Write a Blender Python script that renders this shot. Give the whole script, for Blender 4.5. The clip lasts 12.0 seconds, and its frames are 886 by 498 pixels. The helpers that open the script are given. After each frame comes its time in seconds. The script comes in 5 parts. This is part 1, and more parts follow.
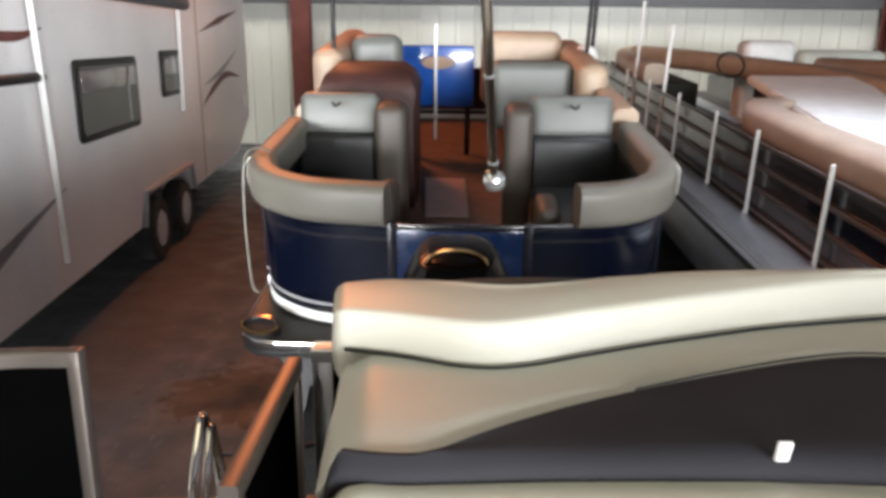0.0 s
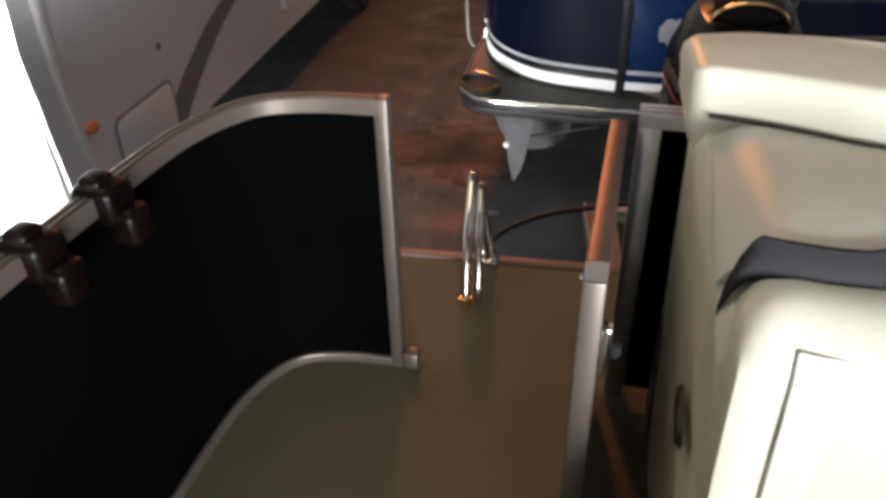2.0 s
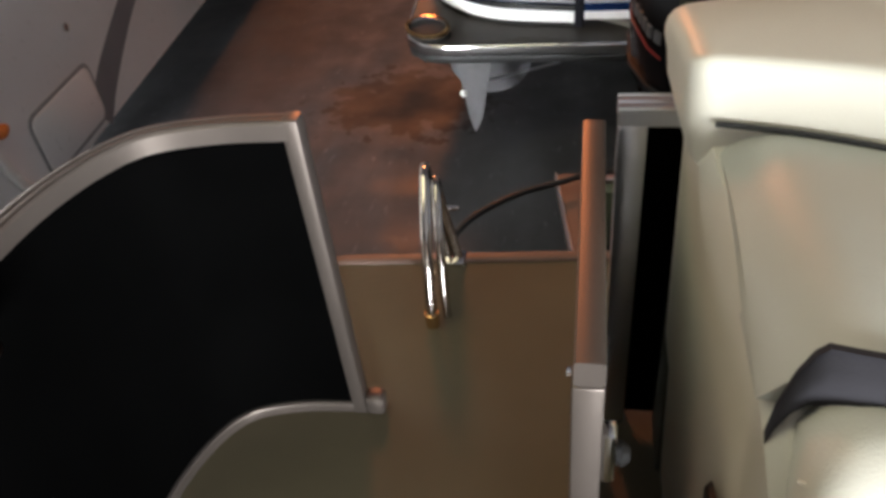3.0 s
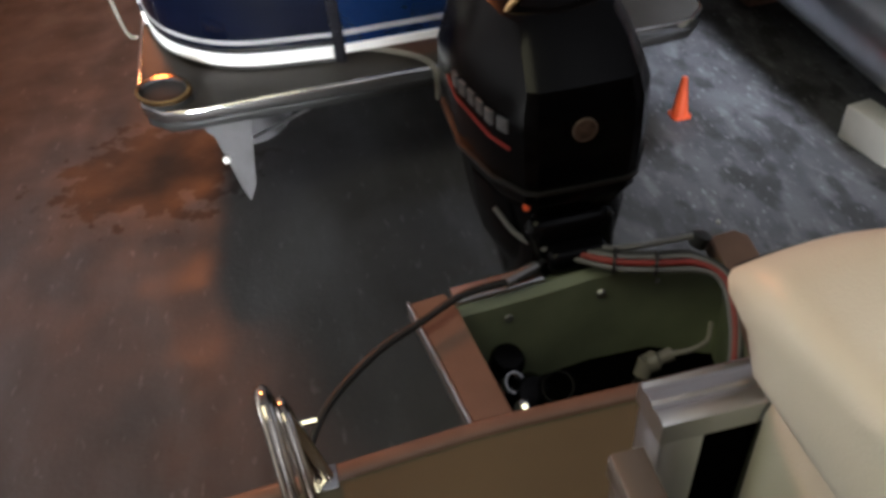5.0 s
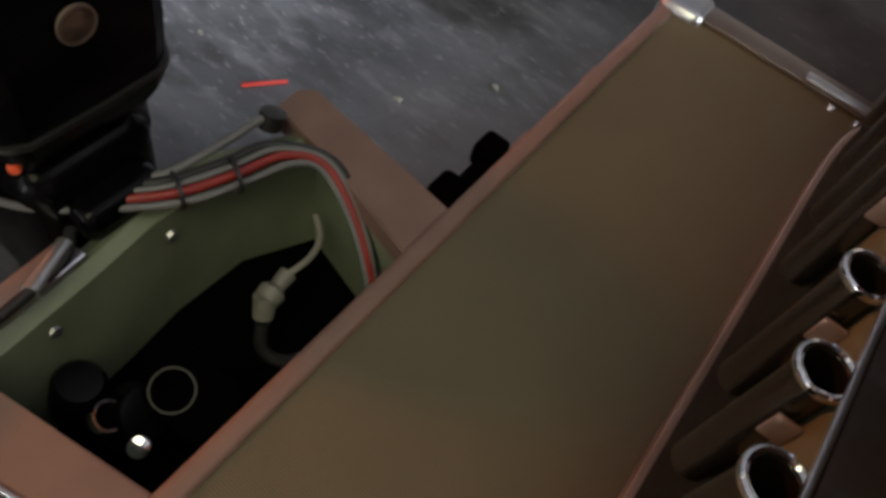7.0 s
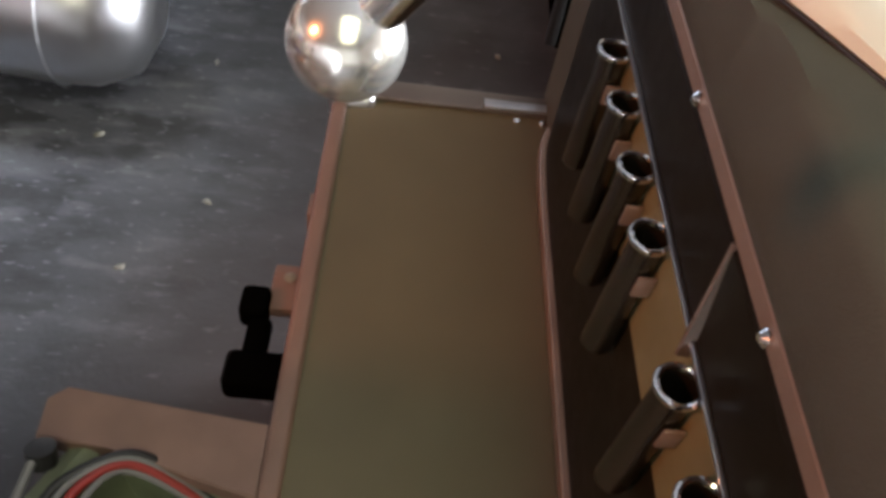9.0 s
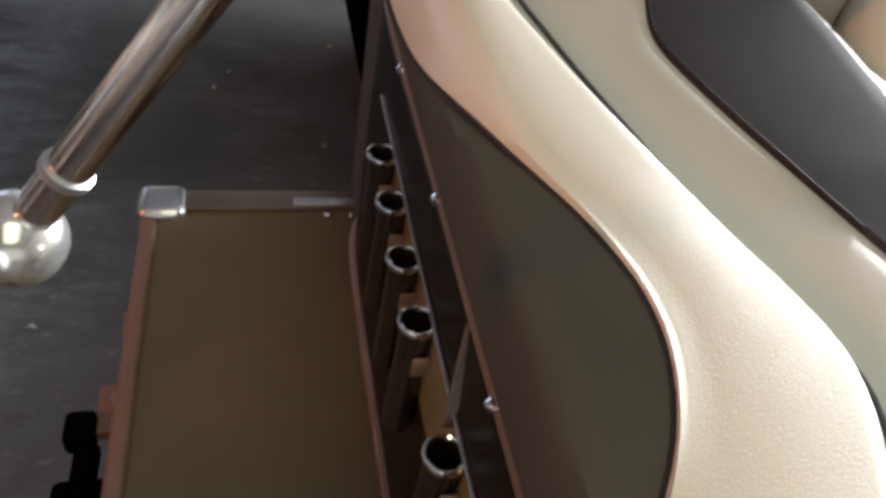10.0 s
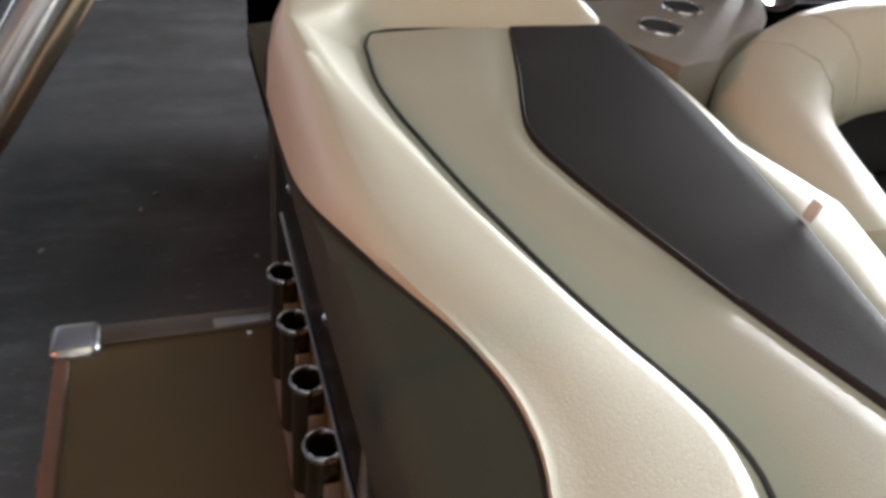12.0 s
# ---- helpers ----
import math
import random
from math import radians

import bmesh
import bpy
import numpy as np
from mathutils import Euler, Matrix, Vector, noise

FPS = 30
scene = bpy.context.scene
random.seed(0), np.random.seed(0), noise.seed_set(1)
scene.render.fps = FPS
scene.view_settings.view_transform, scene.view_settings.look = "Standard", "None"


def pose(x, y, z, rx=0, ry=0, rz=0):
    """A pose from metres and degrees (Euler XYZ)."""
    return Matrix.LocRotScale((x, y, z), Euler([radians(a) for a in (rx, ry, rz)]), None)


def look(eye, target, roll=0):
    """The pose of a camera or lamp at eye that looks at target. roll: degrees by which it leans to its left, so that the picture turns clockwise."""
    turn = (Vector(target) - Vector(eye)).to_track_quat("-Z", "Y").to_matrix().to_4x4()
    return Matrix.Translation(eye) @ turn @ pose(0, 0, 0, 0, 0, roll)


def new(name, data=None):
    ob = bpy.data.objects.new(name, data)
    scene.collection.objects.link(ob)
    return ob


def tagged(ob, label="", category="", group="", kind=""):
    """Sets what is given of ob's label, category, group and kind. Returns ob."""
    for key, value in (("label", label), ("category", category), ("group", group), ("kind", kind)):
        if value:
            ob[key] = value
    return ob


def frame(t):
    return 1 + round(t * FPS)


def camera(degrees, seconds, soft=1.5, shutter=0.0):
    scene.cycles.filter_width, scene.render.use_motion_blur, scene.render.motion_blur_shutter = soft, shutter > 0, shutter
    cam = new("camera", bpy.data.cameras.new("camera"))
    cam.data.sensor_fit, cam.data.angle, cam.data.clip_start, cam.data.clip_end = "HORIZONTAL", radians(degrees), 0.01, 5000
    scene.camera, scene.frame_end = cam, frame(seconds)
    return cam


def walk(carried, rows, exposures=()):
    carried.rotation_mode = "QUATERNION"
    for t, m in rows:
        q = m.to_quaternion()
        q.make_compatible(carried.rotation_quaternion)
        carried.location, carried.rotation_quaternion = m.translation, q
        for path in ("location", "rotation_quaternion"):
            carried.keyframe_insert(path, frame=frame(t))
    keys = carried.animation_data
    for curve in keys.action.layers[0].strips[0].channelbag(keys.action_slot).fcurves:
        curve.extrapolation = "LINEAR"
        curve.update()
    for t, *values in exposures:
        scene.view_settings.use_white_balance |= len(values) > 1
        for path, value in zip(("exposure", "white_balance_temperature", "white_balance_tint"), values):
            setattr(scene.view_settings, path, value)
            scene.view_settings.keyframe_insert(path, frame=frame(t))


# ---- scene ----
cam = camera(61.0, 12.0, soft=3.6)
PATH = [
    (0, (0.0, -1.839, 2.332), (-0.048, 0.088, 1.8), 0.7),
    (0.5, (0.0, -1.826, 2.309), (-0.128, -0.028, 1.443), 0.5),
    (1, (-0.133, -1.769, 2.279), (-0.335, -0.047, 1.283), 0.0),
    (1.5, (-0.26, -1.752, 2.277), (-0.658, -0.086, 1.243), 0.3),
    (2, (-0.294, -1.73, 2.267), (-0.743, -0.12, 1.169), -1.3),
    (2.5, (-0.323, -1.622, 2.247), (-0.758, -0.077, 1.053), -2.8),
    (3, (-0.323, -1.406, 2.254), (-0.697, 0.11, 1.004), -6.9),
    (3.5, (-0.379, -1.245, 2.265), (-0.368, 0.301, 0.997), -4.0),
    (3.7, (-0.454, -1.173, 2.264), (-0.333, 0.37, 0.998), -3.1),
    (5.3, (-0.489, -0.723, 2.258), (-0.221, 0.713, 0.892), -8.0),
    (5.5, (-0.47, -0.673, 2.256), (-0.099, 0.719, 0.868), -7.3),
    (6, (-0.465, -0.622, 2.162), (0.064, 0.661, 0.722), -2.5),
    (6.2, (-0.459, -0.556, 2.111), (0.178, 0.598, 0.607), 1.6),
    (6.5, (-0.445, -0.467, 2.068), (0.419, 0.434, 0.506), 7.6),
    (6.8, (-0.397, -0.344, 2.063), (0.618, 0.246, 0.444), 15.8),
    (7, (-0.376, -0.282, 2.069), (0.701, 0.127, 0.434), 19.9),
    (7.2, (-0.362, -0.251, 2.082), (0.749, 0.044, 0.446), 21.5),
    (8.8, (-0.194, -0.17, 2.193), (1.028, -0.257, 0.613), 10.8),
    (9, (-0.2, -0.153, 2.222), (1.072, -0.302, 0.686), 11.0),
    (9.5, (-0.238, -0.195, 2.295), (1.146, -0.51, 0.887), 11.9),
    (10, (-0.245, -0.248, 2.324), (1.143, -0.735, 0.97), 12.7),
    (10.5, (-0.243, -0.294, 2.325), (1.141, -0.886, 1.009), 12.4),
    (11, (-0.241, -0.312, 2.365), (1.327, -0.952, 1.301), 10.1),
    (11.5, (-0.24, -0.321, 2.365), (1.341, -0.966, 1.322), 9.3),
    (12, (-0.241, -0.325, 2.356), (1.265, -0.939, 1.193), 7.8),
]
# the clip's camera opens up a little over the dark well
walk(cam, [(t, look(eye, target, roll)) for t, eye, target, roll in PATH], [(0, -1.14), (0.5, -1.25), (1.5, -1.15), (2.5, -1.12), (3.7, -0.85), (5.5, -0.75), (6.0, -0.55), (6.5, -0.75), (7.0, -0.35), (7.3, -0.25), (9.0, 0.15), (10.0, -0.55), (10.5, -0.65), (12, -0.85)])

# ---- world and lights ----
world = bpy.data.worlds.new("hall_air")
scene.world = world
world.use_nodes = True
wbg = world.node_tree.nodes["Background"]
wbg.inputs[0].default_value = (0.70, 0.72, 0.68, 1)
wbg.inputs[1].default_value = 0.10


def area_lamp(name, eye, target, sx, sy, watts, color):
    d = bpy.data.lights.new(name, "AREA")
    d.shape, d.size, d.size_y, d.energy, d.color = "RECTANGLE", sx, sy, watts, color
    ob = new(name, d)
    ob.matrix_world = look(eye, target)
    return ob


# daylight through the open hall doors, unseen overhead fills added under the roof, and the warm high-bay lamp over the
# aisle
area_lamp("door_daylight", (3.9, -7.3, 1.9), (0.2, 0.0, 1.7), 5.0, 2.0, 7300, (0.95, 0.97, 1.0))
# unseen source added to whiten the trailer's nose, beam kept narrow
area_lamp("trailer_nose_fill", (-5.0, -7.3, 1.5), (-4.3, 0.7, 1.2), 3.0, 1.8, 950, (0.95, 0.97, 1.0)).data.spread = radians(46)
# bluish fill added for the starboard floor, its side door is unseen
area_lamp("side_door_daylight", (13.6, 7.5, 2.6), (3.0, 2.0, 0.2), 7.5, 4.4, 260, (0.62, 0.74, 1.0))
# overhead fills added below an unbroken ceiling, no such lights known here
area_lamp("roof_fill", (-2.1, -0.8, 6.6), (-0.1, -0.8, 1.5), 2.2, 6.0, 270, (1.0, 0.95, 0.64))
area_lamp("east_floor_fill", (2.7, 3.5, 6.9), (2.6, 3.4, 0), 2.0, 2.6, 130, (0.80, 0.87, 1.0)).data.spread = radians(40)
area_lamp("north_wall_fill", (1.5, 13.0, 6.9), (1.5, 14.2, 0), 18.0, 2.0, 1300, (1.0, 0.97, 0.90)).data.spread = radians(80)
area_lamp("high_bay_lamp", (-2.95, 8.6, 6.3), (-1.5, 1.8, 0.0), 0.9, 1.6, 620, (1.0, 0.30, 0.10))

# ---- materials ----


def mat(name, color, rough=0.5, metal=0.0, noise_scale=8.0, var=0.12, bump=0.0, bump_scale=60.0, spec=0.5, coat=0.0, rough_var=0.08, dirt=None):
    m = bpy.data.materials.new(name)
    m.use_nodes = True
    nt = m.node_tree
    b = nt.nodes["Principled BSDF"]
    b.inputs["Roughness"].default_value = rough
    b.inputs["Metallic"].default_value = metal
    b.inputs["Specular IOR Level"].default_value = spec
    b.inputs["Coat Weight"].default_value = coat
    co = nt.nodes.new("ShaderNodeTexCoord")
    n1 = nt.nodes.new("ShaderNodeTexNoise")
    n1.inputs["Scale"].default_value, n1.inputs["Detail"].default_value = noise_scale, 6
    nt.links.new(co.outputs["Object"], n1.inputs["Vector"])
    mix = nt.nodes.new("ShaderNodeMix")
    mix.data_type = "RGBA"
    d = dirt or tuple(c * (1 - 2.2 * var) for c in color)
    mix.inputs["A"].default_value = (*[min(1, c * (1 + var * 0.5)) for c in color], 1)
    mix.inputs["B"].default_value = (*d, 1)
    ramp = nt.nodes.new("ShaderNodeValToRGB")
    ramp.color_ramp.elements[0].position, ramp.color_ramp.elements[1].position = 0.35, 0.75
    nt.links.new(n1.outputs["Fac"], ramp.inputs["Fac"])
    nt.links.new(ramp.outputs["Color"], mix.inputs["Factor"])
    nt.links.new(mix.outputs["Result"], b.inputs["Base Color"])
    n2 = nt.nodes.new("ShaderNodeTexNoise")
    n2.inputs["Scale"].default_value, n2.inputs["Detail"].default_value = bump_scale, 4
    nt.links.new(co.outputs["Object"], n2.inputs["Vector"])
    mr = nt.nodes.new("ShaderNodeMapRange")
    mr.inputs["To Min"].default_value, mr.inputs["To Max"].default_value = max(0.02, rough - rough_var), min(1, rough + rough_var)
    nt.links.new(n2.outputs["Fac"], mr.inputs["Value"])
    nt.links.new(mr.outputs["Result"], b.inputs["Roughness"])
    if bump:
        bp = nt.nodes.new("ShaderNodeBump")
        bp.inputs["Strength"].default_value, bp.inputs["Distance"].default_value = bump, 0.002
        nt.links.new(n2.outputs["Fac"], bp.inputs["Height"])
        nt.links.new(bp.outputs["Normal"], b.inputs["Normal"])
    return m


M_CREAM = mat("cream_vinyl", (0.61, 0.60, 0.52), 0.36, 0, 3, 0.05, 0.25, 420, dirt=(0.58, 0.55, 0.46))
M_GREYV = mat("pale_grey_vinyl", (0.48, 0.49, 0.43), 0.42, 0, 3, 0.05, 0.25, 420)
M_DARKV = mat("charcoal_vinyl", (0.036, 0.035, 0.040), 0.7, 0, 4, 0.1, 0.3, 420, spec=0.06)
M_ALU = mat("brushed_aluminium", (0.62, 0.63, 0.66), 0.32, 1.0, 5, 0.06, 0.05, 200)
M_CHROME = mat("chrome", (0.8, 0.8, 0.8), 0.08, 1.0, 5, 0.03)
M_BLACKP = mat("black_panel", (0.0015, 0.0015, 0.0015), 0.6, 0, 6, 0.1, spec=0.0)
M_TRIM = mat("brown_deck_trim", (0.17, 0.10, 0.078), 0.45, 0, 10, 0.1, 0.1, 90)
M_GREENAL = mat("painted_well", (0.19, 0.22, 0.14), 0.5, 0.2, 6, 0.15, 0.1, 80)
M_BLACK = mat("black_rubber", (0.012, 0.012, 0.012), 0.5, 0, 8, 0.15, 0.1, 120)
M_COWL = mat("black_cowling", (0.002, 0.002, 0.0025), 0.22, 0, 5, 0.1, spec=0.10)
M_RED = mat("red_plastic", (0.45, 0.03, 0.02), 0.4, 0, 6, 0.1)
M_ORANGE = mat("orange_plastic", (0.75, 0.10, 0.03), 0.45, 0, 6, 0.1)
M_WHITE = mat("white_plastic", (0.78, 0.78, 0.76), 0.4, 0, 6, 0.05)
M_BLUE = mat("blue_gelcoat", (0.0016, 0.0034, 0.012), 0.18, 0.1, 5, 0.12, coat=0.25)
M_BLUEG = mat("gate_blue_gelcoat", (0.003, 0.016, 0.062), 0.16, 0.1, 5, 0.12, coat=0.5)
M_RV = mat("white_fibreglass", (0.80, 0.785, 0.785), 0.3, 0, 1.2, 0.04, 0.05, 30, coat=0.2)
M_RVGREY = mat("grey_decal", (0.22, 0.22, 0.24), 0.35, 0, 3, 0.08)
M_TYRE = mat("tyre_rubber", (0.02, 0.02, 0.02), 0.8, 0, 20, 0.2, 0.4, 90)
M_GLASS = mat("dark_window_glass", (0.012, 0.010, 0.010), 0.10, 0, 3, 0.2, spec=0.25)
M_COLUMN = mat("red_oxide_steel", (0.13, 0.03, 0.022), 0.55, 0, 5, 0.15)
M_CREAMWALL = mat("white_ribbed_steel", (0.70, 0.70, 0.64), 0.45, 0, 0.6, 0.05)
M_TAN = mat("tan_vinyl", (0.36, 0.24, 0.16), 0.45, 0, 3, 0.08, 0.2, 300)
M_GREYDECK = mat("grey_decking", (0.055, 0.050, 0.046), 0.6, 0, 6, 0.12, 0.3, 150)
M_STEEL = mat("galvanised_steel", (0.45, 0.46, 0.48), 0.4, 0.9, 12, 0.12, 0.1, 60)
M_CEIL = mat("dark_roof_sheet", (0.10, 0.10, 0.11), 0.6, 0, 1, 0.1)
M_DEEP = mat("dark_hull_black", (0.012, 0.012, 0.016), 0.25, 0, 5, 0.1, coat=0.4)


def concrete():
    m = bpy.data.materials.new("stained_concrete")
    m.use_nodes = True
    nt = m.node_tree
    b = nt.nodes["Principled BSDF"]
    co = nt.nodes.new("ShaderNodeTexCoord")

    def noise_ramp(scale, lo, hi, detail=8, stretch=(1, 1, 1)):
        mp = nt.nodes.new("ShaderNodeMapping")
        mp.inputs["Scale"].default_value = stretch
        nt.links.new(co.outputs["Object"], mp.inputs["Vector"])
        n = nt.nodes.new("ShaderNodeTexNoise")
        n.inputs["Scale"].default_value, n.inputs["Detail"].default_value = scale, detail
        nt.links.new(mp.outputs["Vector"], n.inputs["Vector"])
        r = nt.nodes.new("ShaderNodeValToRGB")
        r.color_ramp.elements[0].position, r.color_ramp.elements[1].position = lo, hi
        nt.links.new(n.outputs["Fac"], r.inputs["Fac"])
        return r.outputs["Color"]

    def blend(a, col, fac, k):
        mx = nt.nodes.new("ShaderNodeMix")
        mx.data_type = "RGBA"
        mul = nt.nodes.new("ShaderNodeMath")
        mul.operation, mul.inputs[1].default_value = "MULTIPLY", k
        nt.links.new(fac, mul.inputs[0])
        nt.links.new(mul.outputs[0], mx.inputs["Factor"])
        if isinstance(a, tuple):
            mx.inputs["A"].default_value = (*a, 1)
        else:
            nt.links.new(a, mx.inputs["A"])
        mx.inputs["B"].default_value = (*col, 1)
        return mx.outputs["Result"]

    c = blend((0.042, 0.042, 0.045), (0.028, 0.028, 0.030), noise_ramp(0.9, 0.4, 0.65), 0.8)
    c = blend(c, (0.10, 0.105, 0.115), noise_ramp(1.8, 0.48, 0.72, 10, (1.9, 0.5, 1)), 0.35)
    c = blend(c, (0.025, 0.024, 0.023), noise_ramp(2.5, 0.55, 0.68, 10, (1.4, 0.7, 1)), 0.45)
    c = blend(c, (0.28, 0.28, 0.29), noise_ramp(16, 0.62, 0.72, 8, (1.6, 0.55, 1)), 0.18)
    c = blend(c, (0.22, 0.22, 0.23), noise_ramp(38, 0.71, 0.77, 3), 0.22)
    # oil stain in the aisle, and scraped pale patches further on
    def patch(cx, cy, rx, ry, k, edge, scale, soft_=0.15):
        mp = nt.nodes.new("ShaderNodeMapping")
        mp.vector_type = "TEXTURE"
        mp.inputs["Location"].default_value, mp.inputs["Scale"].default_value = (cx, cy, 0), (rx, ry, 1)
        nt.links.new(co.outputs["Object"], mp.inputs["Vector"])
        ln = nt.nodes.new("ShaderNodeVectorMath")
        ln.operation = "LENGTH"
        nt.links.new(mp.outputs["Vector"], ln.inputs[0])
        n = nt.nodes.new("ShaderNodeTexNoise")
        n.inputs["Scale"].default_value, n.inputs["Detail"].default_value = scale, 5
        nt.links.new(co.outputs["Object"], n.inputs["Vector"])
        ma = nt.nodes.new("ShaderNodeMath")
        ma.operation, ma.inputs[1].default_value = "MULTIPLY_ADD", k
        nt.links.new(n.outputs["Fac"], ma.inputs[0])
        nt.links.new(ln.outputs["Value"], ma.inputs[2])
        r = nt.nodes.new("ShaderNodeMapRange")
        r.inputs["From Min"].default_value, r.inputs["From Max"].default_value = edge + soft_, edge - soft_
        nt.links.new(ma.outputs[0], r.inputs["Value"])
        return r.outputs["Result"]

    def both(a, b_):
        mu = nt.nodes.new("ShaderNodeMath")
        mu.operation = "MULTIPLY"
        nt.links.new(a, mu.inputs[0])
        nt.links.new(b_, mu.inputs[1])
        return mu.outputs[0]

    # the open floor to starboard: pale drag marks along the boats, dark rubber smears between them
    worn_lit = patch(2.6, 2.3, 2.4, 1.9, 0.6, 1.2, 1.2, 0.25)
    # daylight on this stretch is put into its paler ground colour
    c = blend(c, (0.06, 0.061, 0.066), worn_lit, 0.8)
    c = blend(c, (0.13, 0.132, 0.142), both(worn_lit, noise_ramp(1.9, 0.44, 0.66, 12, (1.5, 0.6, 1))), 0.75)
    c = blend(c, (0.20, 0.204, 0.215), both(worn_lit, noise_ramp(7.0, 0.54, 0.68, 12, (1.8, 0.5, 1))), 0.5)
    c = blend(c, (0.022, 0.021, 0.021), both(worn_lit, noise_ramp(4.5, 0.50, 0.60, 12, (1.5, 0.7, 1))), 0.85)
    c = blend(c, (0.34, 0.35, 0.37), both(worn_lit, noise_ramp(22, 0.60, 0.70, 6, (2.0, 0.7, 1))), 0.4)
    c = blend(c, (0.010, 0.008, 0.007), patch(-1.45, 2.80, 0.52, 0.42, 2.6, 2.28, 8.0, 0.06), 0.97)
    nt.links.new(c, b.inputs["Base Color"])
    mr = nt.nodes.new("ShaderNodeMapRange")
    mr.inputs["To Min"].default_value, mr.inputs["To Max"].default_value = 0.42, 0.8
    b.inputs["Specular IOR Level"].default_value = 0.4
    nt.links.new(noise_ramp(3.0, 0.3, 0.7), mr.inputs["Value"])
    nt.links.new(mr.outputs["Result"], b.inputs["Roughness"])
    bp = nt.nodes.new("ShaderNodeBump")
    bp.inputs["Strength"].default_value, bp.inputs["Distance"].default_value = 0.3, 0.004
    nt.links.new(noise_ramp(45, 0.2, 0.8, 6), bp.inputs["Height"])
    nt.links.new(bp.outputs["Normal"], b.inputs["Normal"])
    return m


def woven(name, base, dark, scale=75.0):
    m = bpy.data.materials.new(name)
    m.use_nodes = True
    nt = m.node_tree
    b = nt.nodes["Principled BSDF"]
    b.inputs["Roughness"].default_value = 0.62
    co = nt.nodes.new("ShaderNodeTexCoord")
    wx, wy = nt.nodes.new("ShaderNodeTexWave"), nt.nodes.new("ShaderNodeTexWave")
    wx.bands_direction, wy.bands_direction = "X", "Y"
    for w in (wx, wy):
        w.inputs["Scale"].default_value, w.inputs["Distortion"].default_value = scale, 0.15
        nt.links.new(co.outputs["Object"], w.inputs["Vector"])
    mul = nt.nodes.new("ShaderNodeMath")
    mul.operation = "MULTIPLY"
    nt.links.new(wx.outputs["Fac"], mul.inputs[0])
    nt.links.new(wy.outputs["Fac"], mul.inputs[1])
    n = nt.nodes.new("ShaderNodeTexNoise")
    n.inputs["Scale"].default_value, n.inputs["Detail"].default_value = 5, 6
    nt.links.new(co.outputs["Object"], n.inputs["Vector"])
    add = nt.nodes.new("ShaderNodeMath")
    add.operation = "MULTIPLY_ADD"
    add.inputs[1].default_value, add.inputs[2].default_value = 0.6, 0.0
    nt.links.new(n.outputs["Fac"], add.inputs[0])
    nt.links.new(mul.outputs[0], add.inputs[2])
    mx = nt.nodes.new("ShaderNodeMix")
    mx.data_type = "RGBA"
    mx.inputs["A"].default_value, mx.inputs["B"].default_value = (*dark, 1), (*base, 1)
    nt.links.new(add.outputs[0], mx.inputs["Factor"])
    nt.links.new(mx.outputs["Result"], b.inputs["Base Color"])
    bp = nt.nodes.new("ShaderNodeBump")
    bp.inputs["Strength"].default_value, bp.inputs["Distance"].default_value = 0.5, 0.0015
    nt.links.new(mul.outputs[0], bp.inputs["Height"])
    nt.links.new(bp.outputs["Normal"], b.inputs["Normal"])
    return m


M_FENCE = mat("dark_fence_panel", (0.010, 0.009, 0.006), 0.42, 0, 6, 0.15, 0.05, 40, spec=0.07)
M_CLAMP = mat("brown_black_plastic", (0.0028, 0.0014, 0.0012), 0.34, 0, 14, 0.3, 0.6, 60, spec=0.10)
M_EMBLEM = mat("aged_bronze_badge", (0.16, 0.105, 0.08), 0.35, 0.5, 60, 0.3, 0.4, 300)
M_LETTER = mat("faded_silver_print", (0.10, 0.10, 0.11), 0.4, 0, 30, 0.2)
M_BRONZE = mat("dull_bronze", (0.30, 0.23, 0.19), 0.4, 0.6, 8, 0.12)
# stern bolster grey lowered: shade on the blue boat put into colour
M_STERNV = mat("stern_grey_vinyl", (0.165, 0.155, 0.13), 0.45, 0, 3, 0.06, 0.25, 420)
# rail aluminium darkened: weaker daylight on the rails put into colour
M_SATIN = mat("satin_rail_aluminium", (0.16, 0.135, 0.118), 0.42, 0.7, 6, 0.06, 0.05, 200)
M_POLE = mat("polished_pole_metal", (0.80, 0.79, 0.76), 0.16, 1.0, 6, 0.05)
M_BALL = mat("polished_ball", (0.70, 0.71, 0.70), 0.20, 0.85, 8, 0.04)
M_COPPER = mat("copper_brown", (0.30, 0.10, 0.04), 0.25, 0.8, 6, 0.1)
# backrest grey likewise darkened for the shade it stands in
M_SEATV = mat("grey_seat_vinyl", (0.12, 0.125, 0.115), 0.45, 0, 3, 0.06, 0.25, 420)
M_RIM = mat("bright_wheel", (0.62, 0.62, 0.63), 0.3, 0.35, 6, 0.08)
M_DULLCHROME = mat("worn_chrome", (0.55, 0.50, 0.45), 0.16, 1.0, 8, 0.1)
M_HOSE = mat("grey_hose", (0.13, 0.13, 0.13), 0.45, 0, 10, 0.12)
M_PLATFORM = mat("dark_platform_deck", (0.026, 0.022, 0.017), 0.55, 0, 6, 0.15, 0.3, 150)
M_BRASS = mat("warm_brass", (0.75, 0.5, 0.25), 0.2, 1.0, 6, 0.1)
M_CREAMP = mat("pale_plastic", (0.19, 0.18, 0.15), 0.5, 0, 12, 0.12)
M_GREYP = mat("grey_plastic", (0.30, 0.30, 0.31), 0.45, 0, 8, 0.1)
M_GREYP2 = mat("grey_moulding", (0.22, 0.205, 0.19), 0.4, 0, 5, 0.08)
M_REDH = mat("red_hose", (0.22, 0.018, 0.014), 0.45, 0, 10, 0.15)
